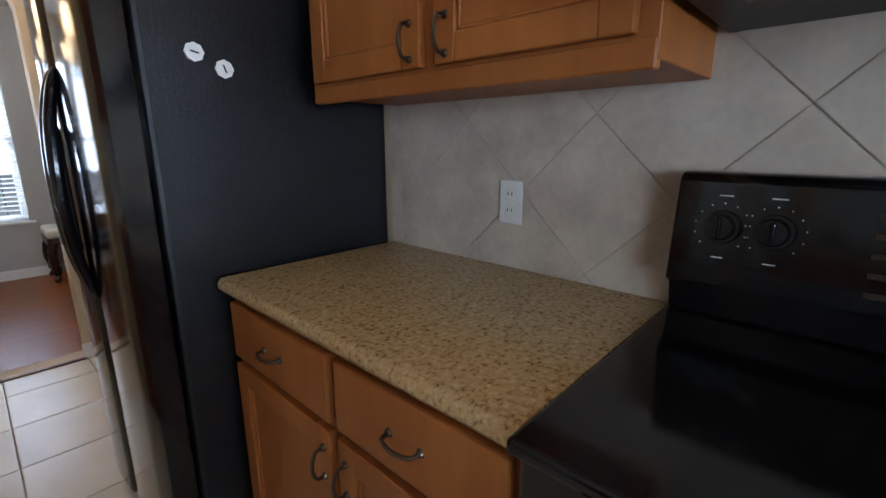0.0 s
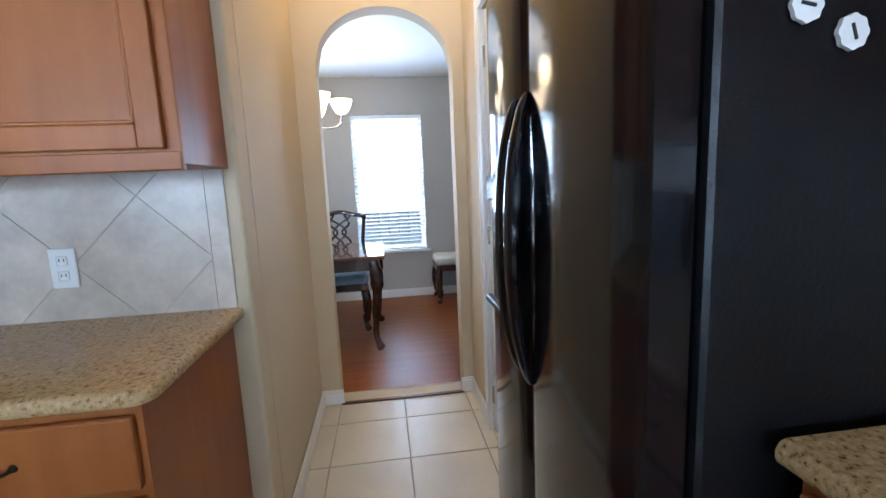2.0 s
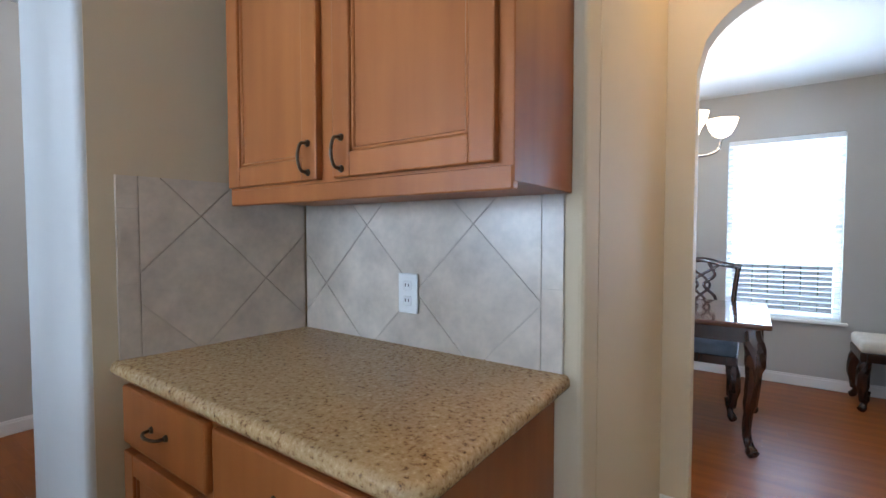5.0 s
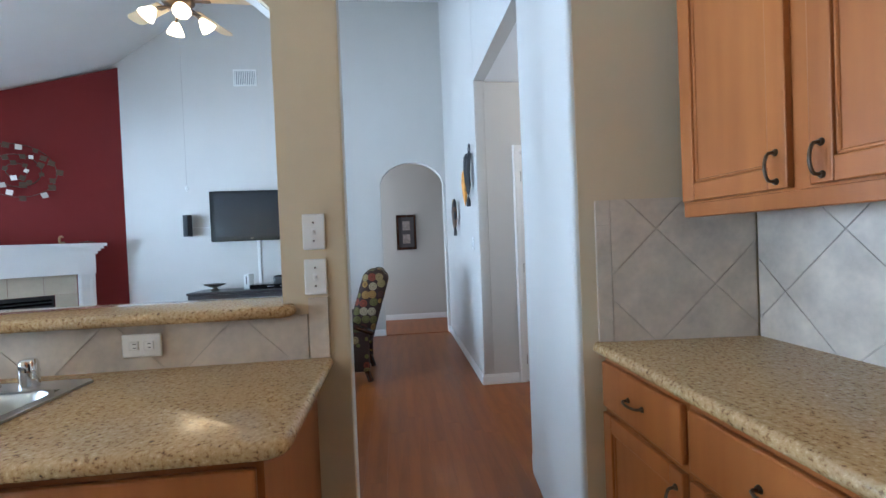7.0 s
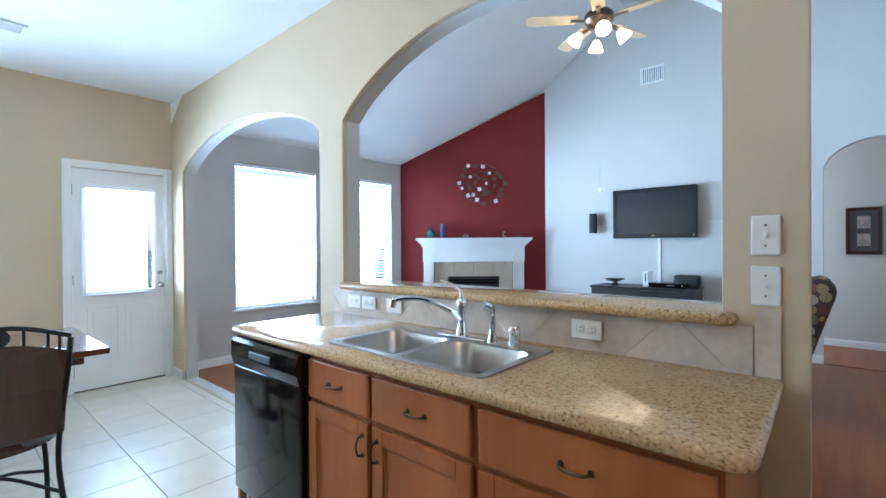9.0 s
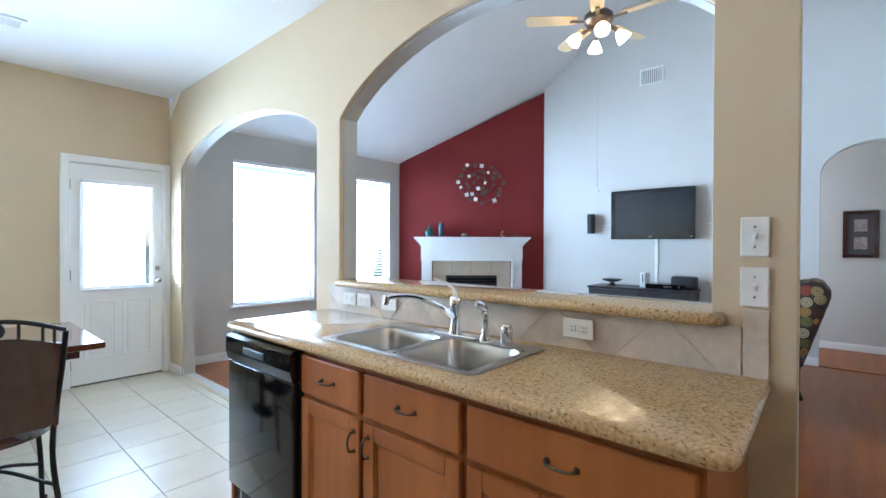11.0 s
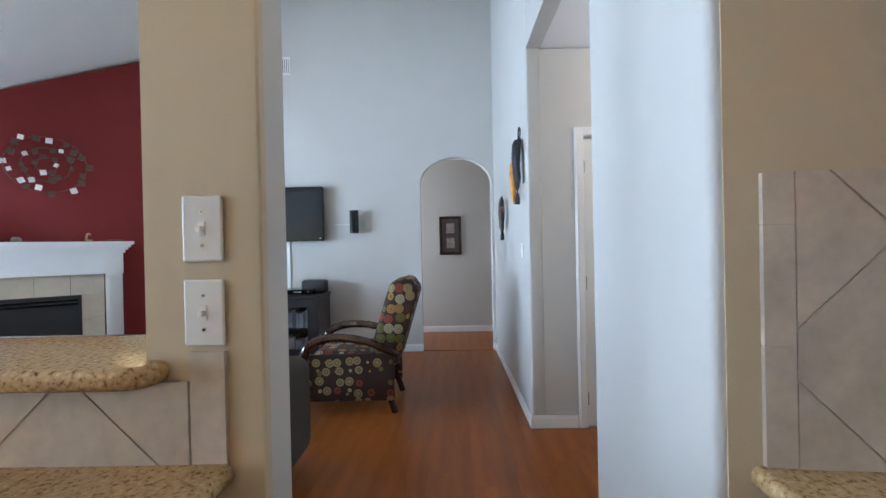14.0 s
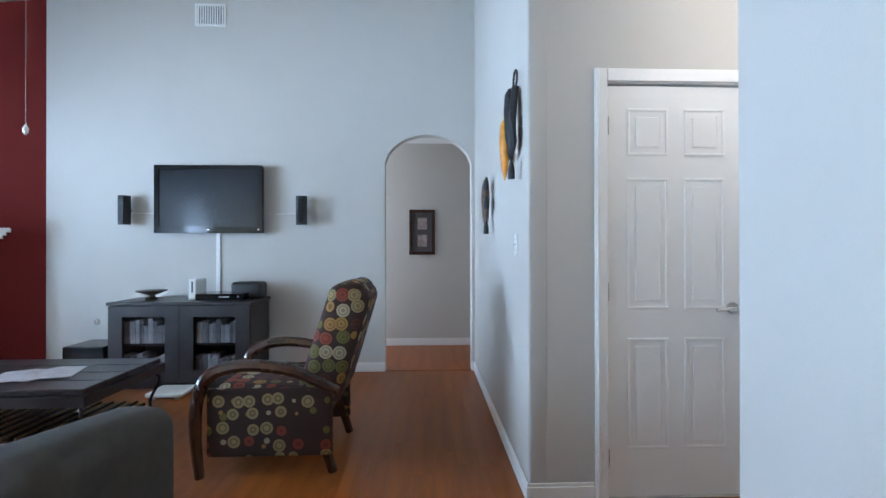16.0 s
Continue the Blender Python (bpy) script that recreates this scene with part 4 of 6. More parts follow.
def bowl(bm, x0, x1, y0, y1, top, depth, r=0.07):
    """An open basin with rounded corners."""
    def ring(inset, z, rr):
        pts = []
        for cx, cy, a0 in ((x1 - inset - rr, y1 - inset - rr, 0), (x0 + inset + rr, y1 - inset - rr, 90), (x0 + inset + rr, y0 + inset + rr, 180), (x1 - inset - rr, y0 + inset + rr, 270)):
            for k in range(6):
                t = radians(a0 + 18 * k)
                pts.append(bm.verts.new((cx + rr * math.cos(t), cy + rr * math.sin(t), z)))
        return pts
    rows = [ring(-0.012, top + 0.003, r + 0.012), ring(0.0, top, r), ring(0.008, top - 0.03, r), ring(0.018, top - depth + 0.03, r), ring(0.045, top - depth, r * 0.8)]
    for a, b in zip(rows, rows[1:]):
        for k in range(len(a)):
            bm.faces.new((a[k], a[(k + 1) % len(a)], b[(k + 1) % len(a)], b[k]))
    bm.faces.new(rows[-1])
    return rows[0]


def kitchen_sink():
    s = thing("sink", "stainless steel double-bowl drop-in sink", "sink", at=(0, 0, 0))
    x0, x1, y0, y1 = 0.095, 0.555, -1.445, -0.655
    bm = slab([(x0 + 0.02, y0), (x1 - 0.02, y0), (x1, y0 + 0.02), (x1, y1 - 0.02), (x1 - 0.02, y1), (x0 + 0.02, y1), (x0, y1 - 0.02), (x0, y0 + 0.02)],
              [rect(0.190, 0.525, -1.412, -1.068), rect(0.190, 0.525, -1.032, -0.688)], lambda u, v, q: (u, v, 0.915 + q), 0.006)
    part("rim", bm, "steel", s, "brushed steel rim", True)
    for a, b in ((-1.414, -1.066), (-1.034, -0.686)):
        bm = bmesh.new()
        bowl(bm, 0.188, 0.527, a, b, 0.919, 0.17)
        bo = part("basin", bm, "steel", s, "deep brushed steel basin", True)
        part("drain", lathe(bmesh.new(), [(0.04, 0), (0.042, 0.004), (0.030, 0.003), (0.012, 0.001)], 20, (0.355, (a + b) / 2, 0.750)), "chrome", bo)
    return s


kitchen_sink()


def faucet():
    f = thing("faucet", "chrome single-lever kitchen faucet with a long spout", "faucet", at=(0.140, -1.06, 0.921))
    part("base_plate", boxed(-0.03, 0.03, -0.125, 0.125, 0, 0.010, 0.005, 3), "chrome", f, "", True)
    part("column", lathe(bmesh.new(), [(0.028, 0.008), (0.026, 0.03), (0.020, 0.05), (0.019, 0.11), (0.024, 0.125), (0.024, 0.15), (0.014, 0.165)], 20), "chrome", f, "", True)
    bm = bmesh.new()
    tube(bm, bez([(0.01, 0, 0.075), (0.05, -0.035, 0.12), (0.13, -0.10, 0.165), (0.19, -0.155, 0.17), (0.225, -0.185, 0.162)], 8), [0.013] * 8 + [0.012] * 8 + [0.0115] * 17, 10)
    cyl(bm, (0.222, -0.182, 0.168), (0.227, -0.187, 0.135), 0.014, 0.012, 14)
    part("spout", bm, "chrome", f, "", True)
    bm = bmesh.new()
    tube(bm, bez([(0, 0, 0.155), (-0.005, -0.015, 0.195), (0.005, -0.07, 0.225), (0.012, -0.11, 0.235)], 6), [0.010] * 6 + [0.008] * 6 + [0.005] * 7, 8)
    part("lever", bm, "chrome", f, "", True)
    return f


faucet()
sp = thing("sink_sprayer", "chrome side sprayer standing by the faucet", "sprayer", at=(0.140, -0.905, 0.921))
part("collar", lathe(bmesh.new(), [(0.024, 0), (0.022, 0.01), (0.016, 0.03), (0.013, 0.05)], 18), "chrome", sp, "", True)
part("head", tube(bmesh.new(), bez([(0, 0, 0.05), (0, 0, 0.10), (0.006, -0.006, 0.135), (0.034, -0.020, 0.15)], 6), [0.012] * 6 + [0.014] * 6 + [0.016] * 7, 10), "chrome", sp, "", True)
so = thing("soap_dispenser", "short chrome cap beside the sprayer", "soap dispenser", at=(0.145, -0.80, 0.921))
part("body", lathe(bmesh.new(), [(0.024, 0), (0.024, 0.045), (0.022, 0.07), (0.018, 0.078)], 20), "chrome", so, "", True)
part("nozzle", tube(bmesh.new(), [(0.012, 0, 0.060), (0.030, 0, 0.058)], 0.006, 8), "chrome", so)

# supply vent in the kitchen ceiling
cv = thing("ceiling_vent", "white louvred vent in the kitchen ceiling", "vent", at=(1.33, -4.02, CEIL))
part("frame", slab(rect(-0.15, 0.15, -0.09, 0.09), [rect(-0.125, 0.125, -0.065, 0.065)], lambda u, v, q: (u, v, -0.012 + q), 0.011), "plastic_white", cv)
for i in range(6):
    part("slat", boxed(-0.124, 0.124, -0.06 + i * 0.021, -0.052 + i * 0.021, -0.010, -0.001), "plastic_white", cv)
# warm corridor and kitchen lights, out of view; c added to brighten side hall
for n_, x, y, e in (("a", 1.55, 2.10, 17), ("b", 1.9, -1.7, 12), ("c", -1.65, 2.05, 18)):
    cl = thing("unseen_ceiling_light", "unseen frosted glass dome ceiling light, lit", "ceiling light", "ceiling lights", at=(x, y, CEIL if n_ != "c" else 2.67))
    part("ring", lathe(bmesh.new(), [(0.15, -0.02), (0.16, -0.012), (0.16, 0.0)], 28), "nickel", cl)
    part("dome", lathe(bmesh.new(), [(0.01, -0.085), (0.07, -0.078), (0.115, -0.055), (0.14, -0.02)], 28), "lamp_glass", cl, "lit frosted dome", True)
    lamp("bulb", "POINT", pose(x, y, (CEIL if n_ != "c" else 2.67) - 0.16), e, WARM if n_ != "c" else (1.0, 0.9, 0.78), 0.16)


# ---- living room ----
def fireplace():
    f = thing("fireplace", "white moulded mantelpiece with beige stone surround and black firebox", "fireplace")
    def rb(name, u0, u1, v0, v1, w0, w1, mat, parent=f, label=""):
        bm = bmesh.new()
        prism(bm, rect(u0, u1, v0, v1), lambda u, v, w: red(u, v, w0 + w), w1 - w0)
        return part(name, bm, mat, parent, label)
    a, b = 0.25, 2.03                   # outer edges of the mantel shelf along the wall
    sh = bmesh.new()
    for e, z0, z1, w in ((0.0, 1.395, 1.43, 0.23), (0.03, 1.365, 1.395, 0.20), (0.055, 1.335, 1.365, 0.165), (0.08, 1.30, 1.335, 0.135)):
        prism(sh, rect(a + e, b - e, z0, z1), lambda u, v, q: red(u, v, 0.002 + q), w)
    part("shelf", sh, "trim", f, "white stepped mantel shelf")
    rb("frieze", a + 0.10, b - 0.10, 1.06, 1.30, 0.002, 0.10, "trim")
    rb("architrave", a + 0.26, b - 0.26, 1.06, 1.09, 0.10, 0.115, "trim")
    for u0 in (a + 0.11, b - 0.11 - 0.16):
        pi = rb("pilaster", u0, u0 + 0.16, 0.0, 1.06, 0.002, 0.095, "trim", f, "fluted white pilaster")
        for k in range(5):
            rb("flute", u0 + 0.018 + k * 0.027, u0 + 0.031 + k * 0.027, 0.20, 1.04, 0.095, 0.104, "trim", pi)
        rb("block", u0 - 0.006, u0 + 0.166, 1.10, 1.22, 0.10, 0.118, "trim", pi)
        rb("plinth", u0 - 0.008, u0 + 0.168, 0.0, 0.16, 0.095, 0.112, "trim", pi)
    u0, u1 = a + 0.28, b - 0.28
    n = 4
    tw = (u1 - u0) / n
    for k in range(n):
        rb("tile", u0 + k * tw + 0.002, u0 + (k + 1) * tw - 0.002, 0.83, 1.055, 0.004, 0.03, "stone_surround")
    for v in range(3):
        for x0, x1 in ((u0, u0 + 0.21), (u1 - 0.21, u1)):
            rb("tile", x0 + 0.002, x1 - 0.002, 0.003 + v * 0.276, 0.275 + v * 0.276, 0.004, 0.03, "stone_surround")
    fb = rb("firebox", u0 + 0.215, u1 - 0.215, 0.01, 0.825, 0.003, 0.022, "black_matt", f, "black metal firebox front")
    for v in (0.06, 0.10, 0.72, 0.76):
        rb("louvre", u0 + 0.24, u1 - 0.24, v, v + 0.022, 0.022, 0.034, "black_gloss", fb)
    return f


fireplace()


def on_mantel(u, w=0.12):
    p = red(u, 1.431, w)
    return (p.x, p.y, p.z)


v = thing("vase", "round teal glazed vase with a narrow neck", "vase", at=on_mantel(1.80))
part("body", lathe(bmesh.new(), [(0.035, 0), (0.062, 0.03), (0.070, 0.07), (0.055, 0.11), (0.022, 0.135), (0.020, 0.165), (0.028, 0.18)], 24), "teal_glaze", v, "", True)
v = thing("vase", "tall slim slate-blue cylinder vase", "vase", at=on_mantel(1.62))
part("body", lathe(bmesh.new(), [(0.040, 0), (0.042, 0.01), (0.042, 0.19), (0.036, 0.205), (0.034, 0.215)], 24), "blue_glaze", v, "", True)
v = thing("ornament", "small rounded brown stone on the mantel", "ornament", at=on_mantel(1.26))
part("body", lathe(bmesh.new(), [(0.03, 0), (0.045, 0.015), (0.04, 0.04), (0.02, 0.055)], 16), "pebble", v, "", True)
v = thing("ornament", "small curled brass figure on the mantel", "ornament", at=on_mantel(0.66))
part("body", tube(bmesh.new(), bez([(-0.03, 0, 0.012), (0.03, 0, 0.015), (0.04, 0, 0.06), (0.01, 0, 0.09), (-0.02, 0, 0.075)], 6), [0.014] * 6 + [0.012] * 12 + [0.008] * 7, 8), "brass_old", v, "", True)
v = thing("ornament", "flat dark twig on the mantel", "ornament", at=on_mantel(0.42))
part("body", tube(bmesh.new(), [(-0.07, 0.05, 0.008), (0.0, 0, 0.02), (0.07, -0.05, 0.010)], 0.008, 7), "bronze", v)


def wall_sculpture():
    s = thing("wall_sculpture", "metal ring sculpture of small square mirrors on the red wall", "wall art")
    cu, cv_ = 1.01, 2.28
    rnd = random.Random(5)
    rows = []
    for R, n in ((0.09, 6), (0.20, 11), (0.33, 18)):
        bm = bmesh.new()
        pts = [red(cu + R * 1.05 * math.cos(2 * math.pi * k / 40), cv_ + R * 0.92 * math.sin(2 * math.pi * k / 40), 0.03 + 0.01 * math.sin(k)) for k in range(41)]
        tube(bm, pts, 0.004, 6)
        part("hoop", bm, "bronze", s)
        rows += [(R * rnd.uniform(0.85, 1.12), 2 * math.pi * (k + rnd.uniform(-0.3, 0.3)) / n) for k in range(n)]
    for R, t in rows:
        u, v_ = cu + R * 1.05 * math.cos(t), cv_ + R * 0.92 * math.sin(t)
        q = rnd.uniform(0.028, 0.048)
        a = rnd.uniform(-0.5, 0.5)
        loop = [(u + q * (math.cos(a + math.pi / 4 + k * math.pi / 2)), v_ + q * math.sin(a + math.pi / 4 + k * math.pi / 2)) for k in range(4)]
        w0 = rnd.uniform(0.03, 0.055)
        part("mirror", prism(bmesh.new(), loop, lambda x, y, w: red(x, y, w0 + w), 0.006), "pale_mirror_tile" if rnd.random() < 0.62 else "bronze", s)
        part("stem", tube(bmesh.new(), [red(u, v_, 0.001), red(u, v_, w0)], 0.003, 5), "bronze", s)
    return s


wall_sculpture()


def television():
    t = thing("television", "flat black wall-mounted television, switched off", "television", at=(-4.71, -1.650, 1.722))
    part("bracket", boxed(0.0, 0.06, -0.15, 0.15, -0.15, 0.15), "black_matt", t)
    part("shell", boxed(0.05, 0.105, -0.515, 0.515, -0.33, 0.33, 0.012, 3), "black_matt", t)
    part("bezel", slab(rect(-0.515, 0.515, -0.33, 0.33), [rect(-0.47, 0.47, -0.265, 0.285)], lambda u, v, q: (0.106 + q, u, v), 0.012), "black_gloss", t, "glossy black bezel")
    part("screen", boxed(0.104, 0.110, -0.469, 0.469, -0.264, 0.284), "screen", t, "dark reflective screen")
    part("badge", boxed(0.117, 0.120, -0.02, 0.02, -0.302, -0.294), "chrome", t)
    part("badge", boxed(0.117, 0.119, 0.47, 0.49, -0.302, -0.292), "steel", t)
    return t


tv = television()
cc = thing("cable_cover", "white cable channel running down the wall", "cable cover", at=(-4.71, -1.60, 0))
part("channel", boxed(0.0, 0.016, -0.02, 0.02, 0.80, 1.40, 0.004, 2), "plastic_white", cc)
for y in (-2.46, -0.76):
    sp = thing("wall_speaker", "narrow black speaker on a wall bracket", "speaker", "wall speakers", at=(-4.71, y, 1.615), turn=0)
    part("bracket", boxed(0, 0.04, -0.012, 0.012, -0.02, 0.02), "black_matt", sp)
    bm = bmesh.new()
    prism(bm, [(0.055 * math.cos(t) * 0.9, 0.055 * math.sin(t)) for t in [2 * math.pi * k / 20 for k in range(20)]], lambda u, v, w: (0.09 + u, v, -0.14 + w), 0.28)
    part("cabinet", bm, "black_matt", sp, "", True)
    part("grille", boxed(0.128, 0.142, -0.028, 0.028, -0.12, 0.12, 0.006, 2), "black_texture", sp)
    part("cable", tube(bmesh.new(), [(0.004, 0.0, -0.02), (0.004, (0.3 if y < -2 else -0.28), -0.03)], 0.004, 6), "plastic_white", sp)
wv = thing("wall_vent", "grey louvred return vent high on the wall", "vent", at=(-4.71, -1.68, 3.57))
part("frame", slab(rect(-0.15, 0.15, -0.11, 0.11), [rect(-0.13, 0.13, -0.09, 0.09)], lambda u, v, q: (q, u, v), 0.012), "plastic_white", wv)
part("back", boxed(0.0005, 0.003, -0.13, 0.13, -0.09, 0.09), "dark_slot", wv)
for i in range(11):
    part("slat", boxed(0.003, 0.011, -0.125 + i * 0.0235, -0.112 + i * 0.0235, -0.089, 0.089), "plastic_white", wv)


def media_console():
    c = thing("media_console", "dark espresso media cabinet with two glass doors, half full", "media console", at=(-4.66, -2.31, 0))
    W, D, Hh = 1.22, 0.46, 0.77
    bm = bmesh.new()
    box(bm, 0, D, 0, 0.03, 0.06, Hh - 0.03)
    box(bm, 0, D, W - 0.03, W, 0.06, Hh - 0.03)
    box(bm, 0, 0.012, 0.03, W - 0.03, 0.06, Hh - 0.03)
    box(bm, 0.012, D, 0.03, W - 0.03, 0.06, 0.09)
    box(bm, 0.012, D - 0.02, W / 2 - 0.012, W / 2 + 0.012, 0.09, Hh - 0.03)
    part("body", bm, "espresso", c)
    part("top", boxed(-0.005, D + 0.025, -0.015, W + 0.015, Hh - 0.03, Hh, 0.004, 1), "espresso", c)
    part("plinth", boxed(0.02, D - 0.03, 0.02, W - 0.02, 0, 0.06), "espresso", c)
    part("shelf", boxed(0.012, D - 0.03, 0.03, W - 0.03, 0.38, 0.40), "espresso", c)
    for y0, y1 in ((0.004, W / 2 - 0.002), (W / 2 + 0.002, W - 0.004)):
        f = 0.12
        do = part("door", slab(rect(y0, y1, 0.065, Hh - 0.035), [rect(y0 + f, y1 - f, 0.17, Hh - 0.13)], lambda u, v, q: (D + 0.002 + q, u, v), 0.02), "espresso", c)
        g = part("glass", boxed(D + 0.009, D + 0.013, y0 + f, y1 - f, 0.17, Hh - 0.13), "smoked_glass", do)
        g.visible_shadow = False
    return c


media_console()
rnd = random.Random(11)
for y0, y1, z in ((-2.30, -1.78, 0.402), (-2.30, -1.78, 0.092), (-1.66, -1.18, 0.402), (-1.66, -1.18, 0.092)):
    y = y0 + 0.08
    while y < y1 - 0.06:
        w = rnd.uniform(0.016, 0.045)
        h = rnd.uniform(0.15, 0.22)
        bk = thing("disc_case", "disc case standing upright in the media cabinet", "disc case", "disc cases", at=(-4.36, y, z))
        part("cover", boxed(0, 0.14, 0, w - 0.002, 0, h, 0.002, 1), "book", bk)
        y += w
def on_console(name, label, cat, y, x=-4.42):
    return thing(name, label, cat, at=(x, y, 0.771))


d = on_console("bowl", "shallow dark pedestal dish on the media cabinet", "bowl", -2.08)
part("body", lathe(bmesh.new(), [(0.05, 0), (0.055, 0.01), (0.03, 0.025), (0.025, 0.04), (0.07, 0.055), (0.125, 0.075), (0.13, 0.083), (0.11, 0.078), (0.02, 0.06)], 28), "bronze", d, "", True)
d = on_console("game_console", "white upright game console with a dark slot", "game console", -1.66)
part("body", boxed(-0.10, 0.10, -0.032, 0.032, 0.015, 0.19, 0.005, 2), "plastic_white", d)
part("foot", boxed(-0.09, 0.09, -0.04, 0.04, 0, 0.02, 0.004, 1), "steel", d)
part("slot", boxed(0.0995, 0.102, -0.006, 0.006, 0.07, 0.17), "dark_slot", d)
d = on_console("disc_player", "flat black disc player on the media cabinet", "disc player", -1.40)
part("body", boxed(-0.14, 0.15, -0.21, 0.21, 0.005, 0.06, 0.004, 1), "black_gloss", d)
part("foot", boxed(-0.12, 0.12, -0.18, 0.18, 0, 0.006), "black_matt", d)
part("button", cyl(bmesh.new(), (0.15, 0.17, 0.035), (0.155, 0.17, 0.035), 0.008, 0.008, 10), "steel", d)
part("lettering", boxed(0.1495, 0.1515, 0.0, 0.09, 0.028, 0.038), "steel", d)
d = on_console("speaker", "black rounded centre speaker on the media cabinet", "speaker", -1.22, -4.50)
part("body", boxed(-0.09, 0.09, -0.14, 0.14, 0.0, 0.155, 0.03, 4), "black_matt", d, "", True)
d = thing("subwoofer", "black box subwoofer standing by the media cabinet", "subwoofer", at=(-4.48, -2.60, 0))
part("body", boxed(-0.18, 0.18, -0.19, 0.17, 0.012, 0.36, 0.008, 2), "black_gloss", d)
part("foot", boxed(-0.15, 0.15, -0.15, 0.15, 0, 0.013), "black_matt", d)
d = thing("outlet", "round chrome gas key plate low on the wall", "valve plate", at=(-4.71, -2.78, 0.52))
part("plate", cyl(bmesh.new(), (0, 0, 0), (0.012, 0, 0), 0.032, 0.028, 20), "nickel", d)


bb = thing("balance_board", "flat white plastic board on the floor by the media cabinet", "balance board", at=(-4.04, -1.68, 0))
part("top", boxed(-0.13, 0.13, -0.15, 0.15, 0.022, 0.052, 0.008, 2), "plastic_white", bb, "", True)
for bx in (-0.10, 0.10):
    for by in (-0.10, 0.10):
        part("foot", cyl(bmesh.new(), (bx, by, 0), (bx, by, 0.024), 0.022, 0.026, 12), "steel", bb)


def armchair():
    """Local: faces -y, origin on the floor at its middle."""
    c = thing("armchair", "reclining armchair in brown fabric with coloured discs, curved dark wood arms", "armchair", at=(-2.95, -0.34, 0))
    seat = boxed(-0.27, 0.27, -0.36, 0.22, 0.19, 0.46, 0.05, 4)
    for vx in seat.verts:
        if vx.co.z > 0.38:
            vx.co.z += 0.05 * (-vx.co.y) + 0.02 * math.cos(vx.co.x * 5)
    part("seat", seat, "disc_print", c, "", True)
    for s in (-1, 1):
        part("side_panel", boxed(min(s * 0.255, s * 0.305), max(s * 0.255, s * 0.305), -0.385, 0.29, 0.10, 0.47, 0.02, 3), "disc_print", c, "", True)
    bk = boxed(-0.28, 0.28, -0.125, 0.105, 0.0, 0.69, 0.075, 4)
    for vx in bk.verts:
        t = vx.co.z / 0.66
        vx.co.y += 0.05 * math.sin(t * math.pi) * (-1 if vx.co.y < 0 else 0.3)
        vx.co.x *= 1 - 0.10 * t
    bmesh.ops.transform(bk, matrix=pose(0, 0.20, 0.36, -17, 0, 0), verts=bk.verts)
    part("backrest", bk, "disc_print", c, "", True)
    roll = bmesh.new()
    cyl(roll, (-0.22, 0.385, 0.97), (0.22, 0.385, 0.97), 0.075, 0.075, 20)
    bmesh.ops.bevel(roll, geom=[e for e in roll.edges if len(e.link_faces) == 2 and e.calc_face_angle() > 1], offset=0.025, segments=3, profile=0.5, affect="EDGES")
    part("headrest", roll, "disc_print", c, "", True)
    for s in (-1, 1):
        x = 0.315 * s
        bm = bmesh.new()
        cv_ = bez([(x, -0.41, 0.0), (x, -0.43, 0.20), (x, -0.425, 0.40), (x, -0.36, 0.545), (x, -0.18, 0.60), (x, 0.06, 0.575), (x, 0.24, 0.50), (x, 0.33, 0.46)], 6)
        tube(bm, cv_, [0.024 + 0.012 * math.sin(math.pi * i / (len(cv_) - 1)) for i in range(len(cv_))], 8)
        part("arm", bm, "dark_wood", c, "curved dark wooden arm and front leg", True)
        bm = bmesh.new()
        tube(bm, bez([(x * 0.85, 0.20, 0.24), (x * 0.85, 0.25, 0.12), (x * 0.85, 0.29, 0.0)], 6), [0.032] * 6 + [0.026] * 7, 8)
        part("rear_leg", bm, "dark_wood", c, "", True)
    return c


armchair()


def sofa():
    """A grey sofa seen from behind: local faces -x."""
    s = thing("sofa", "dark grey-brown fabric sofa with rolled sloping arms", "sofa", at=(-1.46, -1.52, 0))
    part("base", boxed(-0.42, 0.40, -0.98, 0.98, 0.06, 0.40, 0.04, 3), "grey_fabric", s, "", True)
    bk = boxed(0.20, 0.44, -0.93, 0.93, 0.30, 0.80, 0.08, 4)
    for vx in bk.verts:
        if vx.co.z > 0.6:
            vx.co.z += 0.05 * math.cos(vx.co.y * 1.6) - 0.03
    part("backrest", bk, "grey_fabric", s, "", True)
    for y in (-0.94, 0.94):
        a = boxed(-0.46, 0.44, y - 0.13, y + 0.13, 0.08, 0.66, 0.09, 5)
        for vx in a.verts:
            if vx.co.z > 0.35:
                vx.co.z += 0.17 * max(0.0, (vx.co.x + 0.15)) ** 1.0 * 1.1
        part("arm", a, "grey_fabric", s, "", True)
    for y in (-0.46, 0.46):
        part("seat_cushion", boxed(-0.40, 0.20, y - 0.44, y + 0.44, 0.38, 0.53, 0.05, 3), "grey_fabric", s, "", True)
    for x in (-0.36, 0.36):
        for y in (-0.9, 0.9):
            part("foot", cyl(bmesh.new(), (x, y, 0), (x, y, 0.07), 0.02, 0.028, 10), "dark_wood", s)
    return s


sofa()


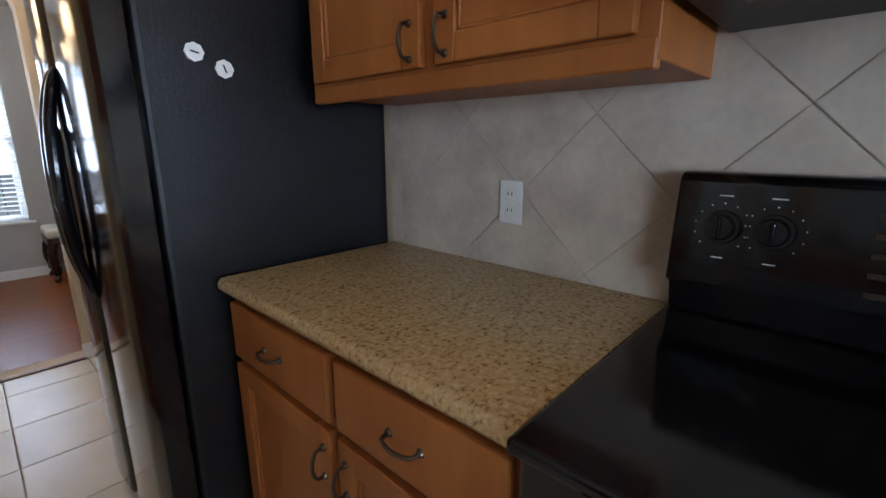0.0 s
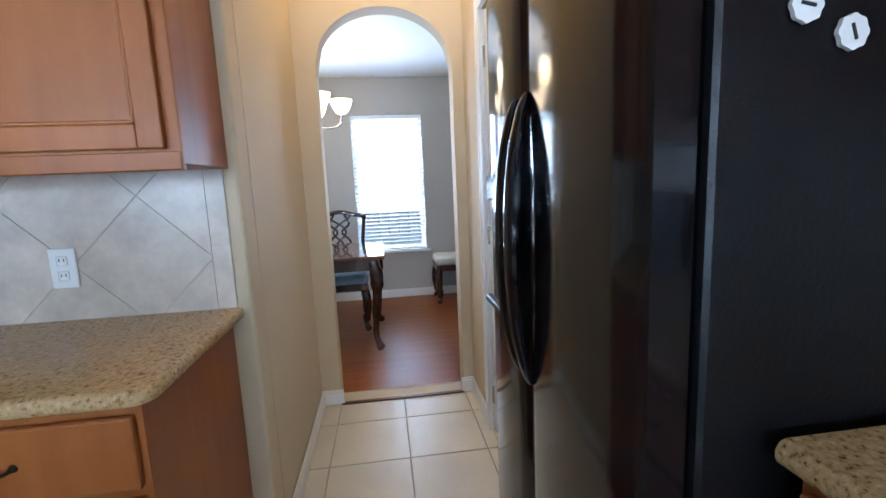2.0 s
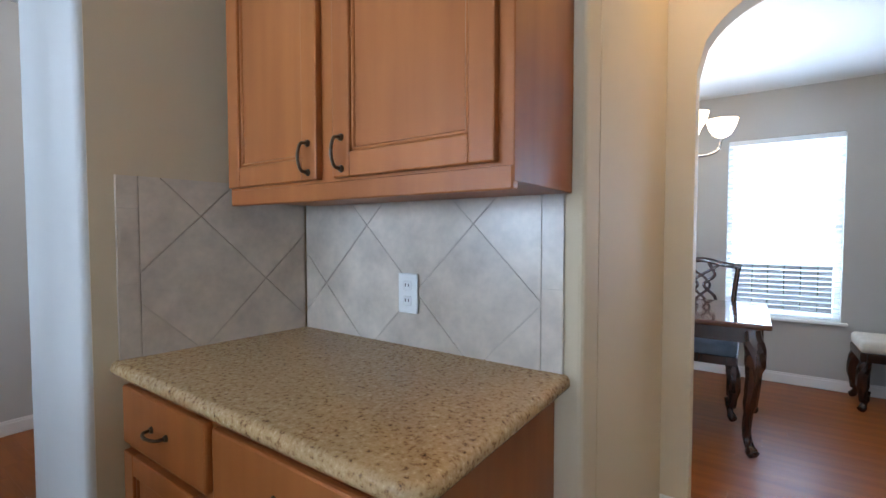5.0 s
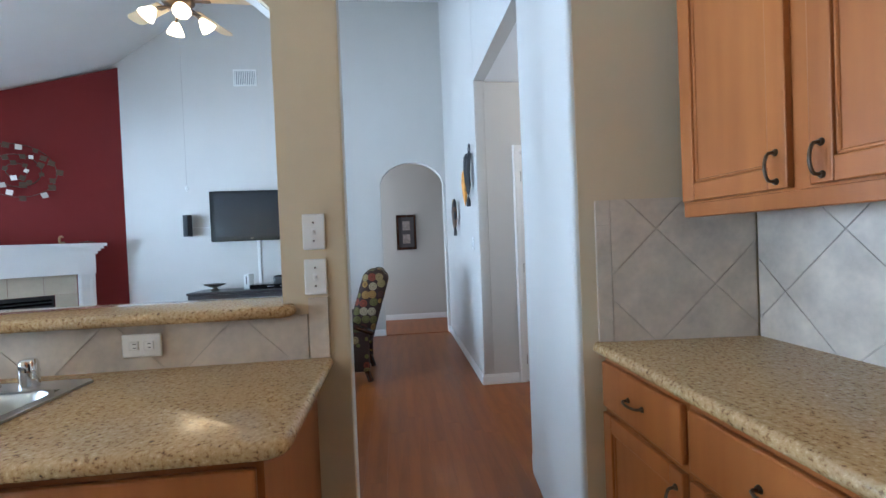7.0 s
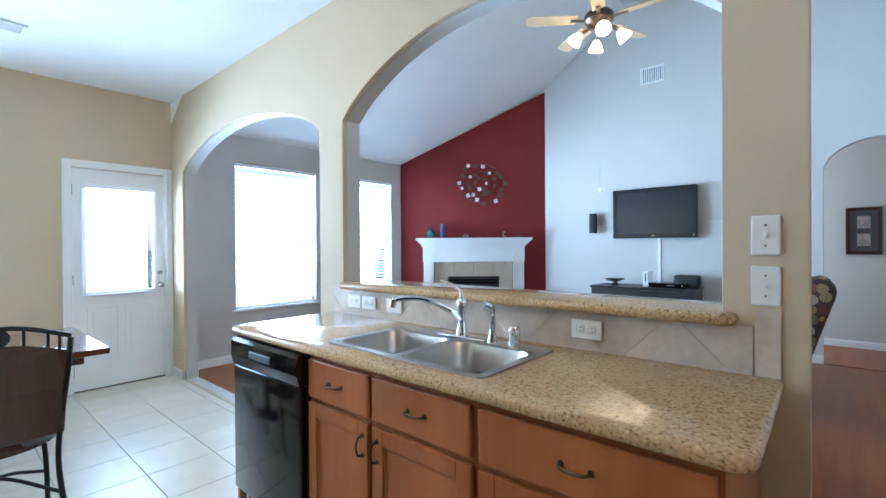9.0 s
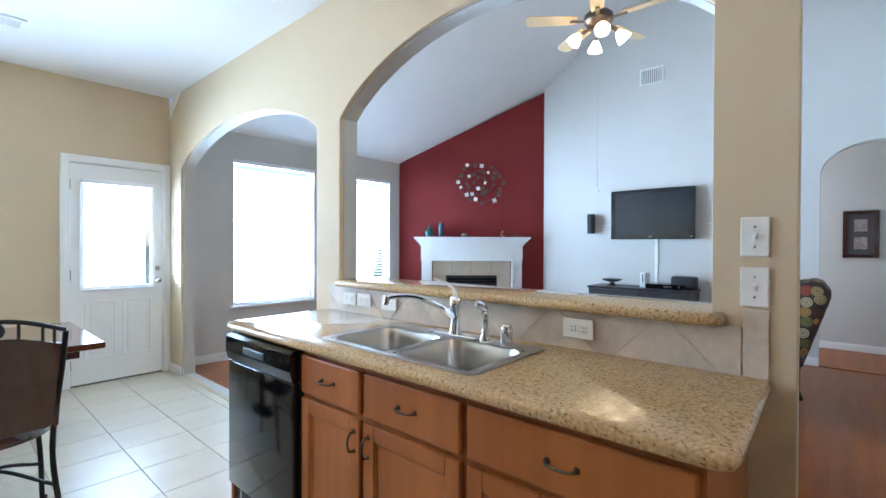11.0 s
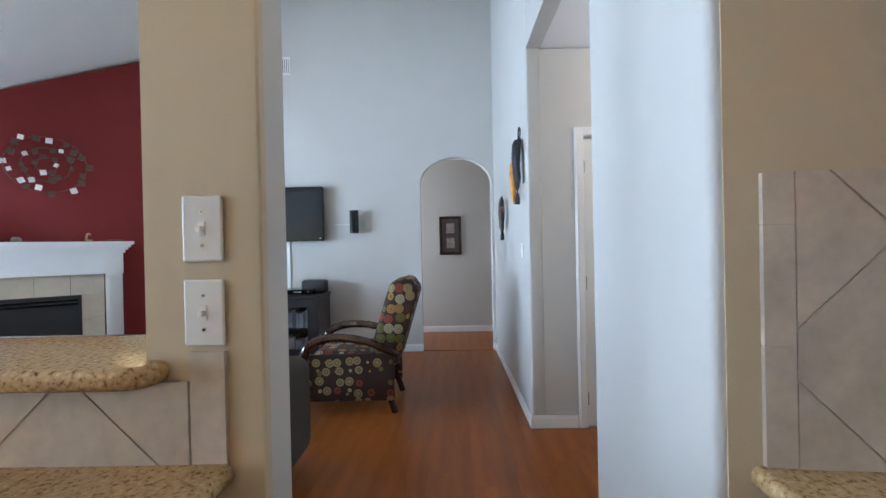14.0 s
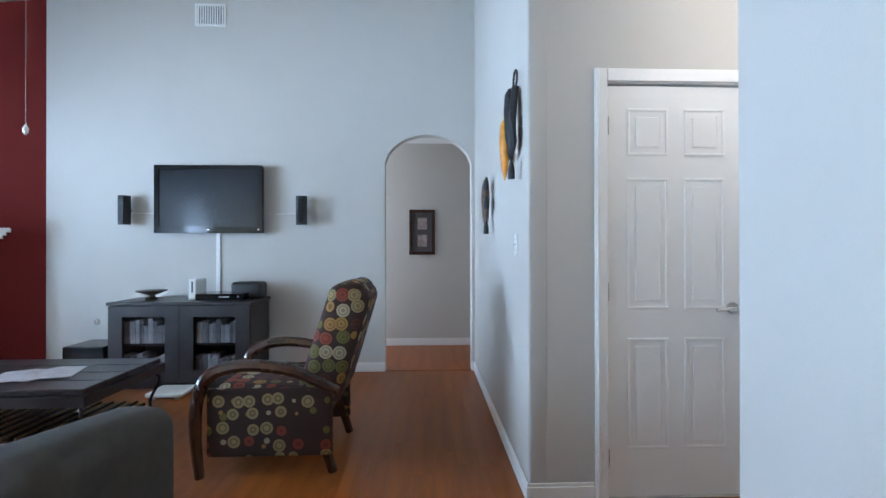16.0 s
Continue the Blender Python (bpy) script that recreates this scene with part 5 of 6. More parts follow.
def coffee_table():
    t = thing("coffee_table", "low dark plank coffee table with iron scroll legs and woven shelf", "coffee table", at=(-3.09, -2.03, 0))
    for k in range(4):
        part("plank", boxed(-0.36 + k * 0.18, -0.183 + k * 0.18, -0.60, 0.60, 0.42, 0.455, 0.004, 1), "espresso", t)
    part("frame", slab(rect(-0.38, 0.38, -0.62, 0.62), [rect(-0.33, 0.33, -0.57, 0.57)], lambda u, v, q: (u, v, 0.36 + q), 0.058), "espresso", t)
    for x in (-0.33, 0.33):
        for y in (-0.56, 0.56):
            sx, sy = (1 if x > 0 else -1), (1 if y > 0 else -1)
            bm = bmesh.new()
            tube(bm, bez([(x, y, 0.37), (x + 0.03 * sx, y + 0.03 * sy, 0.30), (x - 0.01 * sx, y - 0.01 * sy, 0.16), (x + 0.015 * sx, y + 0.015 * sy, 0.03), (x + 0.045 * sx, y + 0.045 * sy, 0.015), (x + 0.05 * sx, y + 0.05 * sy, 0.05), (x + 0.03 * sx, y + 0.03 * sy, 0.06)], 6), 0.010, 7)
            part("leg", bm, "iron", t, "wrought iron scroll leg", True)
    sh = part("shelf", boxed(-0.30, 0.30, -0.53, 0.53, 0.14, 0.155), "dark_wood", t)
    for k in range(26):
        part("reed", tube(bmesh.new(), [(-0.30, -0.51 + k * 0.041, 0.163), (0.30, -0.51 + k * 0.041, 0.163)], 0.009, 6), "brass_old" if k % 2 else "dark_wood", sh)
    return t


coffee_table()
m_ = thing("magazine", "open glossy magazine lying on the coffee table", "magazine", at=(-3.02, -1.92, 0.456), turn=20)
for s in (-1, 1):
    bm = bmesh.new()
    prism(bm, [(0.0, 0.0), (s * 0.06, 0.010), (s * 0.21, 0.003), (s * 0.21, 0.006), (s * 0.06, 0.014), (0.0, 0.005)], lambda u, v, w: (w - 0.14, u, v), 0.28)
    part("page", bm, "paper", m_)


def ceiling_fan():
    f = thing("ceiling_fan", "ceiling fan with five pale wooden blades and lit glass shades", "ceiling fan", at=(-2.46, -1.50, 3.39))
    top = vault(-1.5) - 3.39
    part("rod", cyl(bmesh.new(), (0, 0, 0.08), (0, 0, top), 0.016, 0.016, 12), "bronze", f)
    part("canopy", lathe(bmesh.new(), [(0.03, top - 0.08), (0.07, top - 0.03), (0.075, top)], 20), "bronze", f, "", True)
    part("motor", lathe(bmesh.new(), [(0.05, -0.07), (0.10, -0.05), (0.13, -0.01), (0.13, 0.04), (0.09, 0.08), (0.03, 0.10)], 28), "bronze", f, "dark bronze motor housing", True)
    for k in range(5):
        a = radians(72 * k + 20)
        m = Matrix.Rotation(a, 4, "Z")
        bm = bmesh.new()
        prism(bm, [(0.20, -0.055), (0.62, -0.072), (0.66, -0.05), (0.67, 0.0), (0.66, 0.05), (0.62, 0.072), (0.20, 0.055)], lambda u, v, w: (u, v * 0.97, v * 0.2 + w), 0.008)
        bmesh.ops.transform(bm, matrix=m, verts=bm.verts)
        bl_ = part("blade", bm, "fan_blade", f, "pale wooden blade")
        bm = boxed(0.10, 0.26, -0.02, 0.02, -0.012, -0.003, 0.003, 1)
        bmesh.ops.transform(bm, matrix=m, verts=bm.verts)
        part("bracket", bm, "bronze", bl_)
    for k in range(4):
        a = radians(90 * k + 30)
        dx, dy = math.cos(a), math.sin(a)
        part("arm", tube(bmesh.new(), bez([(0.03 * dx, 0.03 * dy, -0.07), (0.12 * dx, 0.12 * dy, -0.09), (0.17 * dx, 0.17 * dy, -0.12)], 5), 0.010, 7), "bronze", f)
        bm = lathe(bmesh.new(), [(0.022, 0.0), (0.035, -0.02), (0.055, -0.06), (0.068, -0.10), (0.060, -0.10), (0.02, -0.02)], 20)
        bmesh.ops.transform(bm, matrix=Matrix.Translation((0.17 * dx, 0.17 * dy, -0.115)) @ Matrix.Rotation(radians(-38), 4, Vector((-dy, dx, 0))) @ Matrix.Rotation(0, 4, "Z"), verts=bm.verts)
        part("shade", bm, "lamp_glass", f, "lit frosted glass shade", True)
    part("pull_chain", cyl(bmesh.new(), (0.0, 0.0, -1.55), (0, 0, -0.08), 0.0007, 0.0007, 6), "nickel", f)
    part("chain_bob", lathe(bmesh.new(), [(0.004, -1.60), (0.012, -1.585), (0.012, -1.57), (0.004, -1.55)], 12), "plastic_white", f, "", True)
    lamp("bulb", "POINT", pose(-2.46, -1.50, 3.10), 8, WARM, 0.38)
    return f


ceiling_fan()

# carved masks and the switch on the side wall
def wall_mask(at, s, label, parts):
    m = thing("wall_mask", label, "mask", "wall masks", at=at)
    for name, mat, prof, dx, dz in parts:
        bm = lathe(bmesh.new(), prof, 18)
        bmesh.ops.scale(bm, vec=(s, 0.75 * s, s), verts=bm.verts)
        bmesh.ops.translate(bm, vec=(dx, -0.06 * s - 0.004, dz), verts=bm.verts)
        part(name, bm, mat, m, "", True)
    return m


face = [(0.01, -0.17), (0.06, -0.14), (0.09, -0.04), (0.10, 0.06), (0.07, 0.14), (0.02, 0.17)]
thin = [(0.005, -0.22), (0.035, -0.12), (0.05, 0.05), (0.04, 0.16), (0.01, 0.2)]
horn = [(0.03, 0.0), (0.028, 0.06), (0.01, 0.11)]
wm = wall_mask((-2.58, 0.96, 1.89), 0.82, "long carved mask in black and orange with a ring", [("face", "feather_black", thin, 0.04, 0.02), ("cheek", "orange_paint", thin, -0.10, -0.10), ("beard", "feather_black", horn, 0.09, -0.30)])
bm = bmesh.new()
tube(bm, [(0.08 + 0.045 * math.cos(2 * math.pi * k / 20), -0.03, 0.22 + 0.045 * math.sin(2 * math.pi * k / 20)) for k in range(21)], 0.006, 6)
part("ring", bm, "feather_black", wm)
for k in range(4):
    part("feather", tube(bmesh.new(), bez([(0.02 + k * 0.02, -0.03, 0.18), (0.05 + k * 0.02, -0.05, 0.0), (0.02 + k * 0.03, -0.04, -0.2 + k * 0.02)], 5), [0.02] * 5 + [0.018] * 5 + [0.003], 6), "feather_black", wm)
wall_mask((-3.48, 0.96, 1.50), 0.85, "small carved wooden mask with horns", [("face", "carved_wood", thin, 0.0, 0.06), ("jaw", "feather_black", horn, 0.03, -0.16), ("cheek", "brass_old", horn, -0.05, -0.02), ("cheek", "feather_black", horn, 0.06, 0.02), ("horn", "brass_old", horn, -0.05, 0.16), ("horn", "feather_black", horn, 0.05, 0.16)])
cover_plate((-2.62, 0.96, 1.25), 0, 0, "white toggle switch plate near the masks", "light_switch")


def picture():
    p = thing("picture", "dark framed picture with two small photographs", "picture", at=(-5.93, 0.415, 1.455))
    part("frame", slab(rect(-0.165, 0.165, -0.29, 0.29), [rect(-0.125, 0.125, -0.25, 0.25)], lambda u, v, q: (0.001 + q, u, v), 0.028), "dark_wood", p)
    part("mount", boxed(0.001, 0.012, -0.126, 0.126, -0.251, 0.251), "photo_mat", p)
    for z in (-0.11, 0.11):
        part("photograph", boxed(0.012, 0.014, -0.06, 0.06, z - 0.075, z + 0.075), "photo", p)
    return p


picture()


# ---- breakfast corner ----
def iron_chair(at, turn, label):
    """Local: faces +y (towards the table), back at -y."""
    c = thing("dining_chair", label, "chair", "breakfast chairs", at=at, turn=turn)
    st = lathe(bmesh.new(), [(0.18, 0.44), (0.21, 0.45), (0.215, 0.47), (0.19, 0.49), (0.05, 0.497)], 28)
    part("seat", st, "dark_wood", c, "dark round seat", True)
    for x in (-1, 1):
        part("front_leg", tube(bmesh.new(), bez([(0.17 * x, 0.15, 0.45), (0.19 * x, 0.19, 0.25), (0.20 * x, 0.22, 0.02), (0.215 * x, 0.24, 0.012)], 6), 0.011, 8), "iron", c, "", True)
        part("rear_post", tube(bmesh.new(), bez([(0.22 * x, -0.27, 0.0), (0.19 * x, -0.20, 0.30), (0.19 * x, -0.19, 0.48), (0.215 * x, -0.22, 0.75), (0.225 * x, -0.25, 0.92)], 6), 0.011, 8), "iron", c, "", True)
    bk = bmesh.new()
    loop = [(-0.205, 0.50), (0.205, 0.50), (0.215, 0.70), (0.225, 0.86)] + [(0.225 * (1 - 2 * k / 10), 0.86 + 0.055 * math.sin(math.pi * k / 10)) for k in range(1, 10)] + [(-0.225, 0.86), (-0.215, 0.70)]
    prism(bk, loop, lambda u, v, w: (u, -0.195 - 0.13 * (v - 0.5) ** 1.4 - 0.03 * math.cos(u * 6) + w, v), 0.014)
    part("backrest", bk, "dark_wood", c, "dark solid back panel")
    top = [(0.225 * (1 - 2 * k / 12), -0.245, 0.925 + 0.06 * math.sin(math.pi * k / 12)) for k in range(13)]
    part("top_rail", tube(bmesh.new(), top, 0.010, 8), "iron", c, "", True)
    part("ornament", lathe(bmesh.new(), [(0.003, -0.006), (0.034, -0.004), (0.036, 0.0), (0.034, 0.004), (0.003, 0.006)], 20), "iron", c, "round iron disc", True).data.transform(pose(0, -0.245, 0.945, 90))
    for k in (1, 2, 4, 8, 10, 11):
        p = top[k]
        part("spindle", tube(bmesh.new(), [(p[0], p[1], p[2]), (p[0], p[1] + 0.005, p[2] - 0.07)], 0.006, 6), "iron", c)
    for a, b in (((-0.19, 0.2, 0.2), (0.19, -0.2, 0.24)), ((0.19, 0.2, 0.2), (-0.19, -0.2, 0.24))):
        part("stretcher", tube(bmesh.new(), bez([a, (0, 0, 0.30), b], 8), 0.008, 7), "iron", c, "", True)
    return c


iron_chair((1.44, -2.64, 0), 180, "dark iron and wood chair with a spindled top rail")
iron_chair((1.64, -4.20, 0), 0, "dark iron and wood chair at the far side of the table")


def breakfast_table():
    t = thing("breakfast_table", "dark polished table with a thick edge", "table", at=(1.64, -3.44, 0))
    bm = boxed(-0.68, 0.68, -0.50, 0.50, 0.715, 0.75, 0.008, 2)
    part("tabletop", bm, "table_top", t)
    part("apron", boxed(-0.58, 0.58, -0.40, 0.40, 0.66, 0.715), "dark_wood", t)
    part("pedestal", lathe(bmesh.new(), [(0.26, 0.0), (0.27, 0.02), (0.10, 0.06), (0.06, 0.14), (0.075, 0.35), (0.055, 0.55), (0.13, 0.66)], 24), "dark_wood", t, "turned dark pedestal", True)
    return t


breakfast_table()


# ---- dining room ----
def cabriole(bm, x, y, top, sx, sy, r=0.032):
    tube(bm, bez([(x, y, top), (x + 0.02 * sx, y + 0.02 * sy, top - 0.12), (x + 0.012 * sx, y + 0.012 * sy, top - 0.30), (x - 0.012 * sx, y - 0.012 * sy, 0.14), (x + 0.012 * sx, y + 0.012 * sy, 0.035), (x + 0.03 * sx, y + 0.03 * sy, 0.012)], 5),
         [r * 1.2] * 3 + [r * 1.35] * 5 + [r * 0.95] * 5 + [r * 0.62] * 7 + [r * 0.85] * 5 + [r * 0.55], 9)


def dining_table():
    t = thing("dining_table", "dark carved dining table with cabriole legs", "dining table", at=(0.62, 3.80, 0))
    X, Y = 0.87, 0.45
    part("tabletop", boxed(-X, X, -Y, Y, 0.725, 0.755, 0.010, 3), "table_top", t, "glossy tabletop")
    part("apron", slab(rect(-X + 0.06, X - 0.06, -Y + 0.06, Y - 0.06), [rect(-X + 0.09, X - 0.09, -Y + 0.09, Y - 0.09)], lambda u, v, q: (u, v, 0.635 + q), 0.09), "dark_wood", t)
    for sx in (-1, 1):
        for sy in (-1, 1):
            bm = bmesh.new()
            cabriole(bm, (X - 0.09) * sx, (Y - 0.09) * sy, 0.70, sx, sy, 0.038)
            part("leg", bm, "dark_wood", t, "carved cabriole leg", True)
    return t


dining_table()


def carved_chair(at, turn):
    """Local: faces +y, back at -y."""
    c = thing("dining_chair", "dark carved dining chair with pierced back and blue-grey seat", "chair", "dining chairs", at=at, turn=turn)
    part("seat", boxed(-0.25, 0.25, -0.22, 0.26, 0.42, 0.50, 0.03, 3), "seat_fabric", c, "blue-grey upholstered seat", True)
    part("seat_rail", boxed(-0.26, 0.26, -0.23, 0.27, 0.37, 0.43, 0.008, 2), "dark_wood", c)
    for x in (-1, 1):
        bm = bmesh.new()
        cabriole(bm, 0.22 * x, 0.22, 0.40, x, 1, 0.03)
        part("front_leg", bm, "dark_wood", c, "", True)
        part("rear_post", tube(bmesh.new(), bez([(0.20 * x, -0.30, 0.0), (0.20 * x, -0.23, 0.25), (0.20 * x, -0.21, 0.45), (0.215 * x, -0.24, 0.75), (0.24 * x, -0.30, 0.99)], 6), 0.018, 8), "dark_wood", c, "", True)
    part("top_rail", tube(bmesh.new(), bez([(-0.26, -0.30, 0.985), (-0.14, -0.30, 1.005), (0, -0.29, 1.035), (0.14, -0.30, 1.005), (0.26, -0.30, 0.985)], 6), 0.021, 8), "dark_wood", c, "", True)
    for s in (-1, 1):
        part("splat", tube(bmesh.new(), bez([(0.035 * s, -0.215, 0.47), (0.03 * s, -0.225, 0.60), (0.10 * s, -0.25, 0.74), (0.02 * s, -0.265, 0.84), (0.09 * s, -0.28, 0.92), (0.05 * s, -0.29, 1.01)], 6), 0.012, 7), "dark_wood", c, "", True)
        part("splat", tube(bmesh.new(), bez([(0.06 * s, -0.215, 0.47), (0.05 * s, -0.24, 0.70), (-0.06 * s, -0.265, 0.85), (0.12 * s, -0.29, 1.0)], 6), 0.010, 7), "dark_wood", c, "", True)
    return c


carved_chair((1.07, 4.16, 0), 180)
carved_chair((0.42, 4.16, 0), 180)


def chandelier():
    c = thing("chandelier", "nickel chandelier with five lit white glass bowls", "chandelier", at=(0.95, 3.80, 0.06))
    part("rod", cyl(bmesh.new(), (0, 0, 1.80), (0, 0, DCEIL - 0.06), 0.010, 0.010, 10), "nickel", c)
    part("hub", lathe(bmesh.new(), [(0.006, 1.66), (0.03, 1.69), (0.02, 1.73), (0.035, 1.78), (0.014, 1.84)], 18), "nickel", c, "", True)
    part("canopy", lathe(bmesh.new(), [(0.03, DCEIL - 0.10), (0.06, DCEIL - 0.07), (0.06, DCEIL - 0.06)], 20), "nickel", c, "", True)
    for k in range(5):
        a = radians(72 * k + 10)
        dx, dy = math.cos(a), math.sin(a)
        part("arm", tube(bmesh.new(), bez([(0.02 * dx, 0.02 * dy, 1.76), (0.12 * dx, 0.12 * dy, 1.69), (0.24 * dx, 0.24 * dy, 1.71), (0.27 * dx, 0.27 * dy, 1.79)], 6), 0.008, 7), "nickel", c, "", True)
        part("shade", lathe(bmesh.new(), [(0.025, 1.80), (0.05, 1.815), (0.075, 1.86), (0.09, 1.91), (0.082, 1.91), (0.04, 1.83)], 20, (0.27 * dx, 0.27 * dy, 0)), "lamp_glass", c, "lit white glass bowl", True)
    lamp("bulb", "POINT", pose(0.95, 3.80, 2.15), 10, WARM, 0.12)
    return c


chandelier()


def hutch():
    h = thing("china_cabinet", "dark carved china cabinet with glazed upper doors", "china cabinet", at=(2.755, 4.05, 0))
    part("base", boxed(-0.50, 0, -0.55, 0.55, 0.08, 0.82, 0.01, 2), "dark_wood", h)
    part("plinth", boxed(-0.46, 0, -0.52, 0.52, 0, 0.08), "dark_wood", h)
    part("counter", boxed(-0.53, 0, -0.58, 0.58, 0.82, 0.86, 0.008, 2), "dark_wood", h)
    for k in range(3):
        dr = part("drawer", boxed(-0.515, -0.50, -0.52, 0.52, 0.13 + k * 0.225, 0.335 + k * 0.225, 0.005, 1), "dark_wood", h)
        for y in (-0.25, 0.25):
            part("knob", cyl(bmesh.new(), (-0.515, y, 0.235 + k * 0.225), (-0.54, y, 0.235 + k * 0.225), 0.012, 0.016, 10), "brass_old", dr)
    bm = bmesh.new()
    for y0, y1 in ((-0.54, -0.50), (0.50, 0.54)):
        box(bm, -0.38, 0, y0, y1, 0.86, 1.95)
    box(bm, -0.02, 0, -0.50, 0.50, 0.86, 1.95)
    box(bm, -0.38, 0, -0.54, 0.54, 1.91, 1.95)
    part("upper_case", bm, "dark_wood", h)
    part("cornice", tube(bmesh.new(), bez([(-0.40, -0.58, 1.97), (-0.40, -0.30, 2.02), (-0.40, -0.06, 2.14), (-0.40, 0.06, 2.14), (-0.40, 0.30, 2.02), (-0.40, 0.58, 1.97)], 6), 0.030, 8), "dark_wood", h, "carved scroll pediment", True)
    for y0, y1 in ((-0.52, -0.005), (0.005, 0.52)):
        do = part("door", slab(rect(y0, y1, 0.88, 1.92), [arch_loop(y0 + 0.06, y1 - 0.06, 0.95, 1.70, 1.85)], lambda u, v, q: (-0.40 + q, u, v), 0.02), "dark_wood", h)
        g = part("pane", boxed(-0.393, -0.388, y0 + 0.05, y1 - 0.05, 0.93, 1.87), "smoked_glass", do)
        g.visible_shadow = False
    for z in (1.2, 1.55):
        part("shelf", boxed(-0.37, -0.02, -0.50, 0.50, z, z + 0.015), "dark_wood", h)
    return h


hutch()
b_ = thing("bench", "small carved stool with a cream cushion", "stool", at=(2.26, 4.80, 0))
part("cushion", boxed(-0.24, 0.24, -0.20, 0.20, 0.41, 0.50, 0.03, 3), "cream_fabric", b_, "cream cushion", True)
part("rail", boxed(-0.24, 0.24, -0.20, 0.20, 0.35, 0.415, 0.008, 2), "dark_wood", b_)
for sx in (-1, 1):
    for sy in (-1, 1):
        bm = bmesh.new()
        cabriole(bm, 0.20 * sx, 0.16 * sy, 0.38, sx, sy, 0.028)
        part("leg", bm, "dark_wood", b_, "", True)


# ---- tiles and planks ----
def clip(poly, a, b, c):
    """Keeps the part of a convex polygon where a*u + b*v <= c."""
    out = []
    for i in range(len(poly)):
        p, q = poly[i], poly[(i + 1) % len(poly)]
        dp, dq = a * p[0] + b * p[1] - c, a * q[0] + b * q[1] - c
        if dp <= 0:
            out.append(p)
        if dp * dq < 0:
            t = dp / (dp - dq)
            out.append((p[0] + t * (q[0] - p[0]), p[1] + t * (q[1] - p[1])))
    return out


def backsplash(name, label, region, lift, half, centre, border=None):
    """Diagonal tiles cut to a rectangle (u0, u1, v0, v1); half: half a tile's diagonal; border: strip of upright tiles (u0, u1)."""
    u0, u1, v0, v1 = region
    t = thing(name, label, "backsplash", "", "structure")
    bu0, bu1 = min(u0, border[0]) if border else u0, max(u1, border[1]) if border else u1
    part("grout_bed", prism(bmesh.new(), rect(bu0 + 0.004, bu1 - 0.004, v0 + 0.004, v1 - 0.004), lambda u, v, w: lift(u, v, w), 0.0055), "grout_light", t)
    g = 0.0028
    cu, cv_ = centre
    n = int(4 / half)
    for i in range(-n, n + 1):
        for j in range(-n, n + 1):
            if (i + j) % 2:
                continue
            x, y = cu + i * half, cv_ + j * half
            h = half - g
            poly = [(x + h, y), (x, y + h), (x - h, y), (x, y - h)]
            for a, b, c in ((-1, 0, -u0 - g / 2), (1, 0, u1 - g / 2), (0, -1, -v0), (0, 1, v1)):
                poly = clip(poly, a, b, c) if len(poly) > 2 else []
            if len(poly) > 2:
                ar = abs(sum(p[0] * q[1] - q[0] * p[1] for p, q in zip(poly, poly[1:] + poly[:1]))) / 2
                if ar > 2e-4:
                    part("tile", prism(bmesh.new(), poly, lift, 0.009), "tile", t)
    if border:
        z = v0
        for h in (0.20, 0.20, 0.20, 0.20):
            if z < v1 - 0.01:
                part("tile", prism(bmesh.new(), rect(border[0] + 0.001, border[1] - 0.001, z + 0.001, min(z + h, v1) - 0.001), lift, 0.009), "tile", t)
            z += h
    return t


backsplash("backsplash_range", "beige stone tiles set diagonally behind the range", (-1.4, 0.485, 0.914, 1.47), lambda u, v, w: (2.609 - w, u, v), 0.19, (-0.37, 1.318), (0.485, 0.538))
backsplash("backsplash_nook", "beige stone tiles set diagonally in the nook", (0.100, 0.980, 0.914, 1.345), lambda u, v, w: (u, 1.4755 - w, v), 0.195, (0.985, 1.272), (0.980, 1.035))
backsplash("backsplash_nook_side", "beige diagonal tiles on the nook's side wall", (0.965, 1.462, 0.914, 1.400), lambda u, v, w: (0.0305 + (u - 0.862) * 0.098 + w, u, v), 0.197, (1.12, 1.10 - 0.0), (0.915, 0.965))
backsplash("backsplash_bar", "beige diagonal tiles below the raised bar top", (-2.17, -0.062, 0.914, 1.060), lambda u, v, w: (-0.0015 + w, u, v), 0.195, (-0.085, 1.076))
backsplash("backsplash_column", "upright beige tile strip on the column", (-0.060, -0.059, 0.914, 1.115), lambda u, v, w: (-0.0015 + w, u, v), 0.197, (3, 3), (-0.060, 0.004))

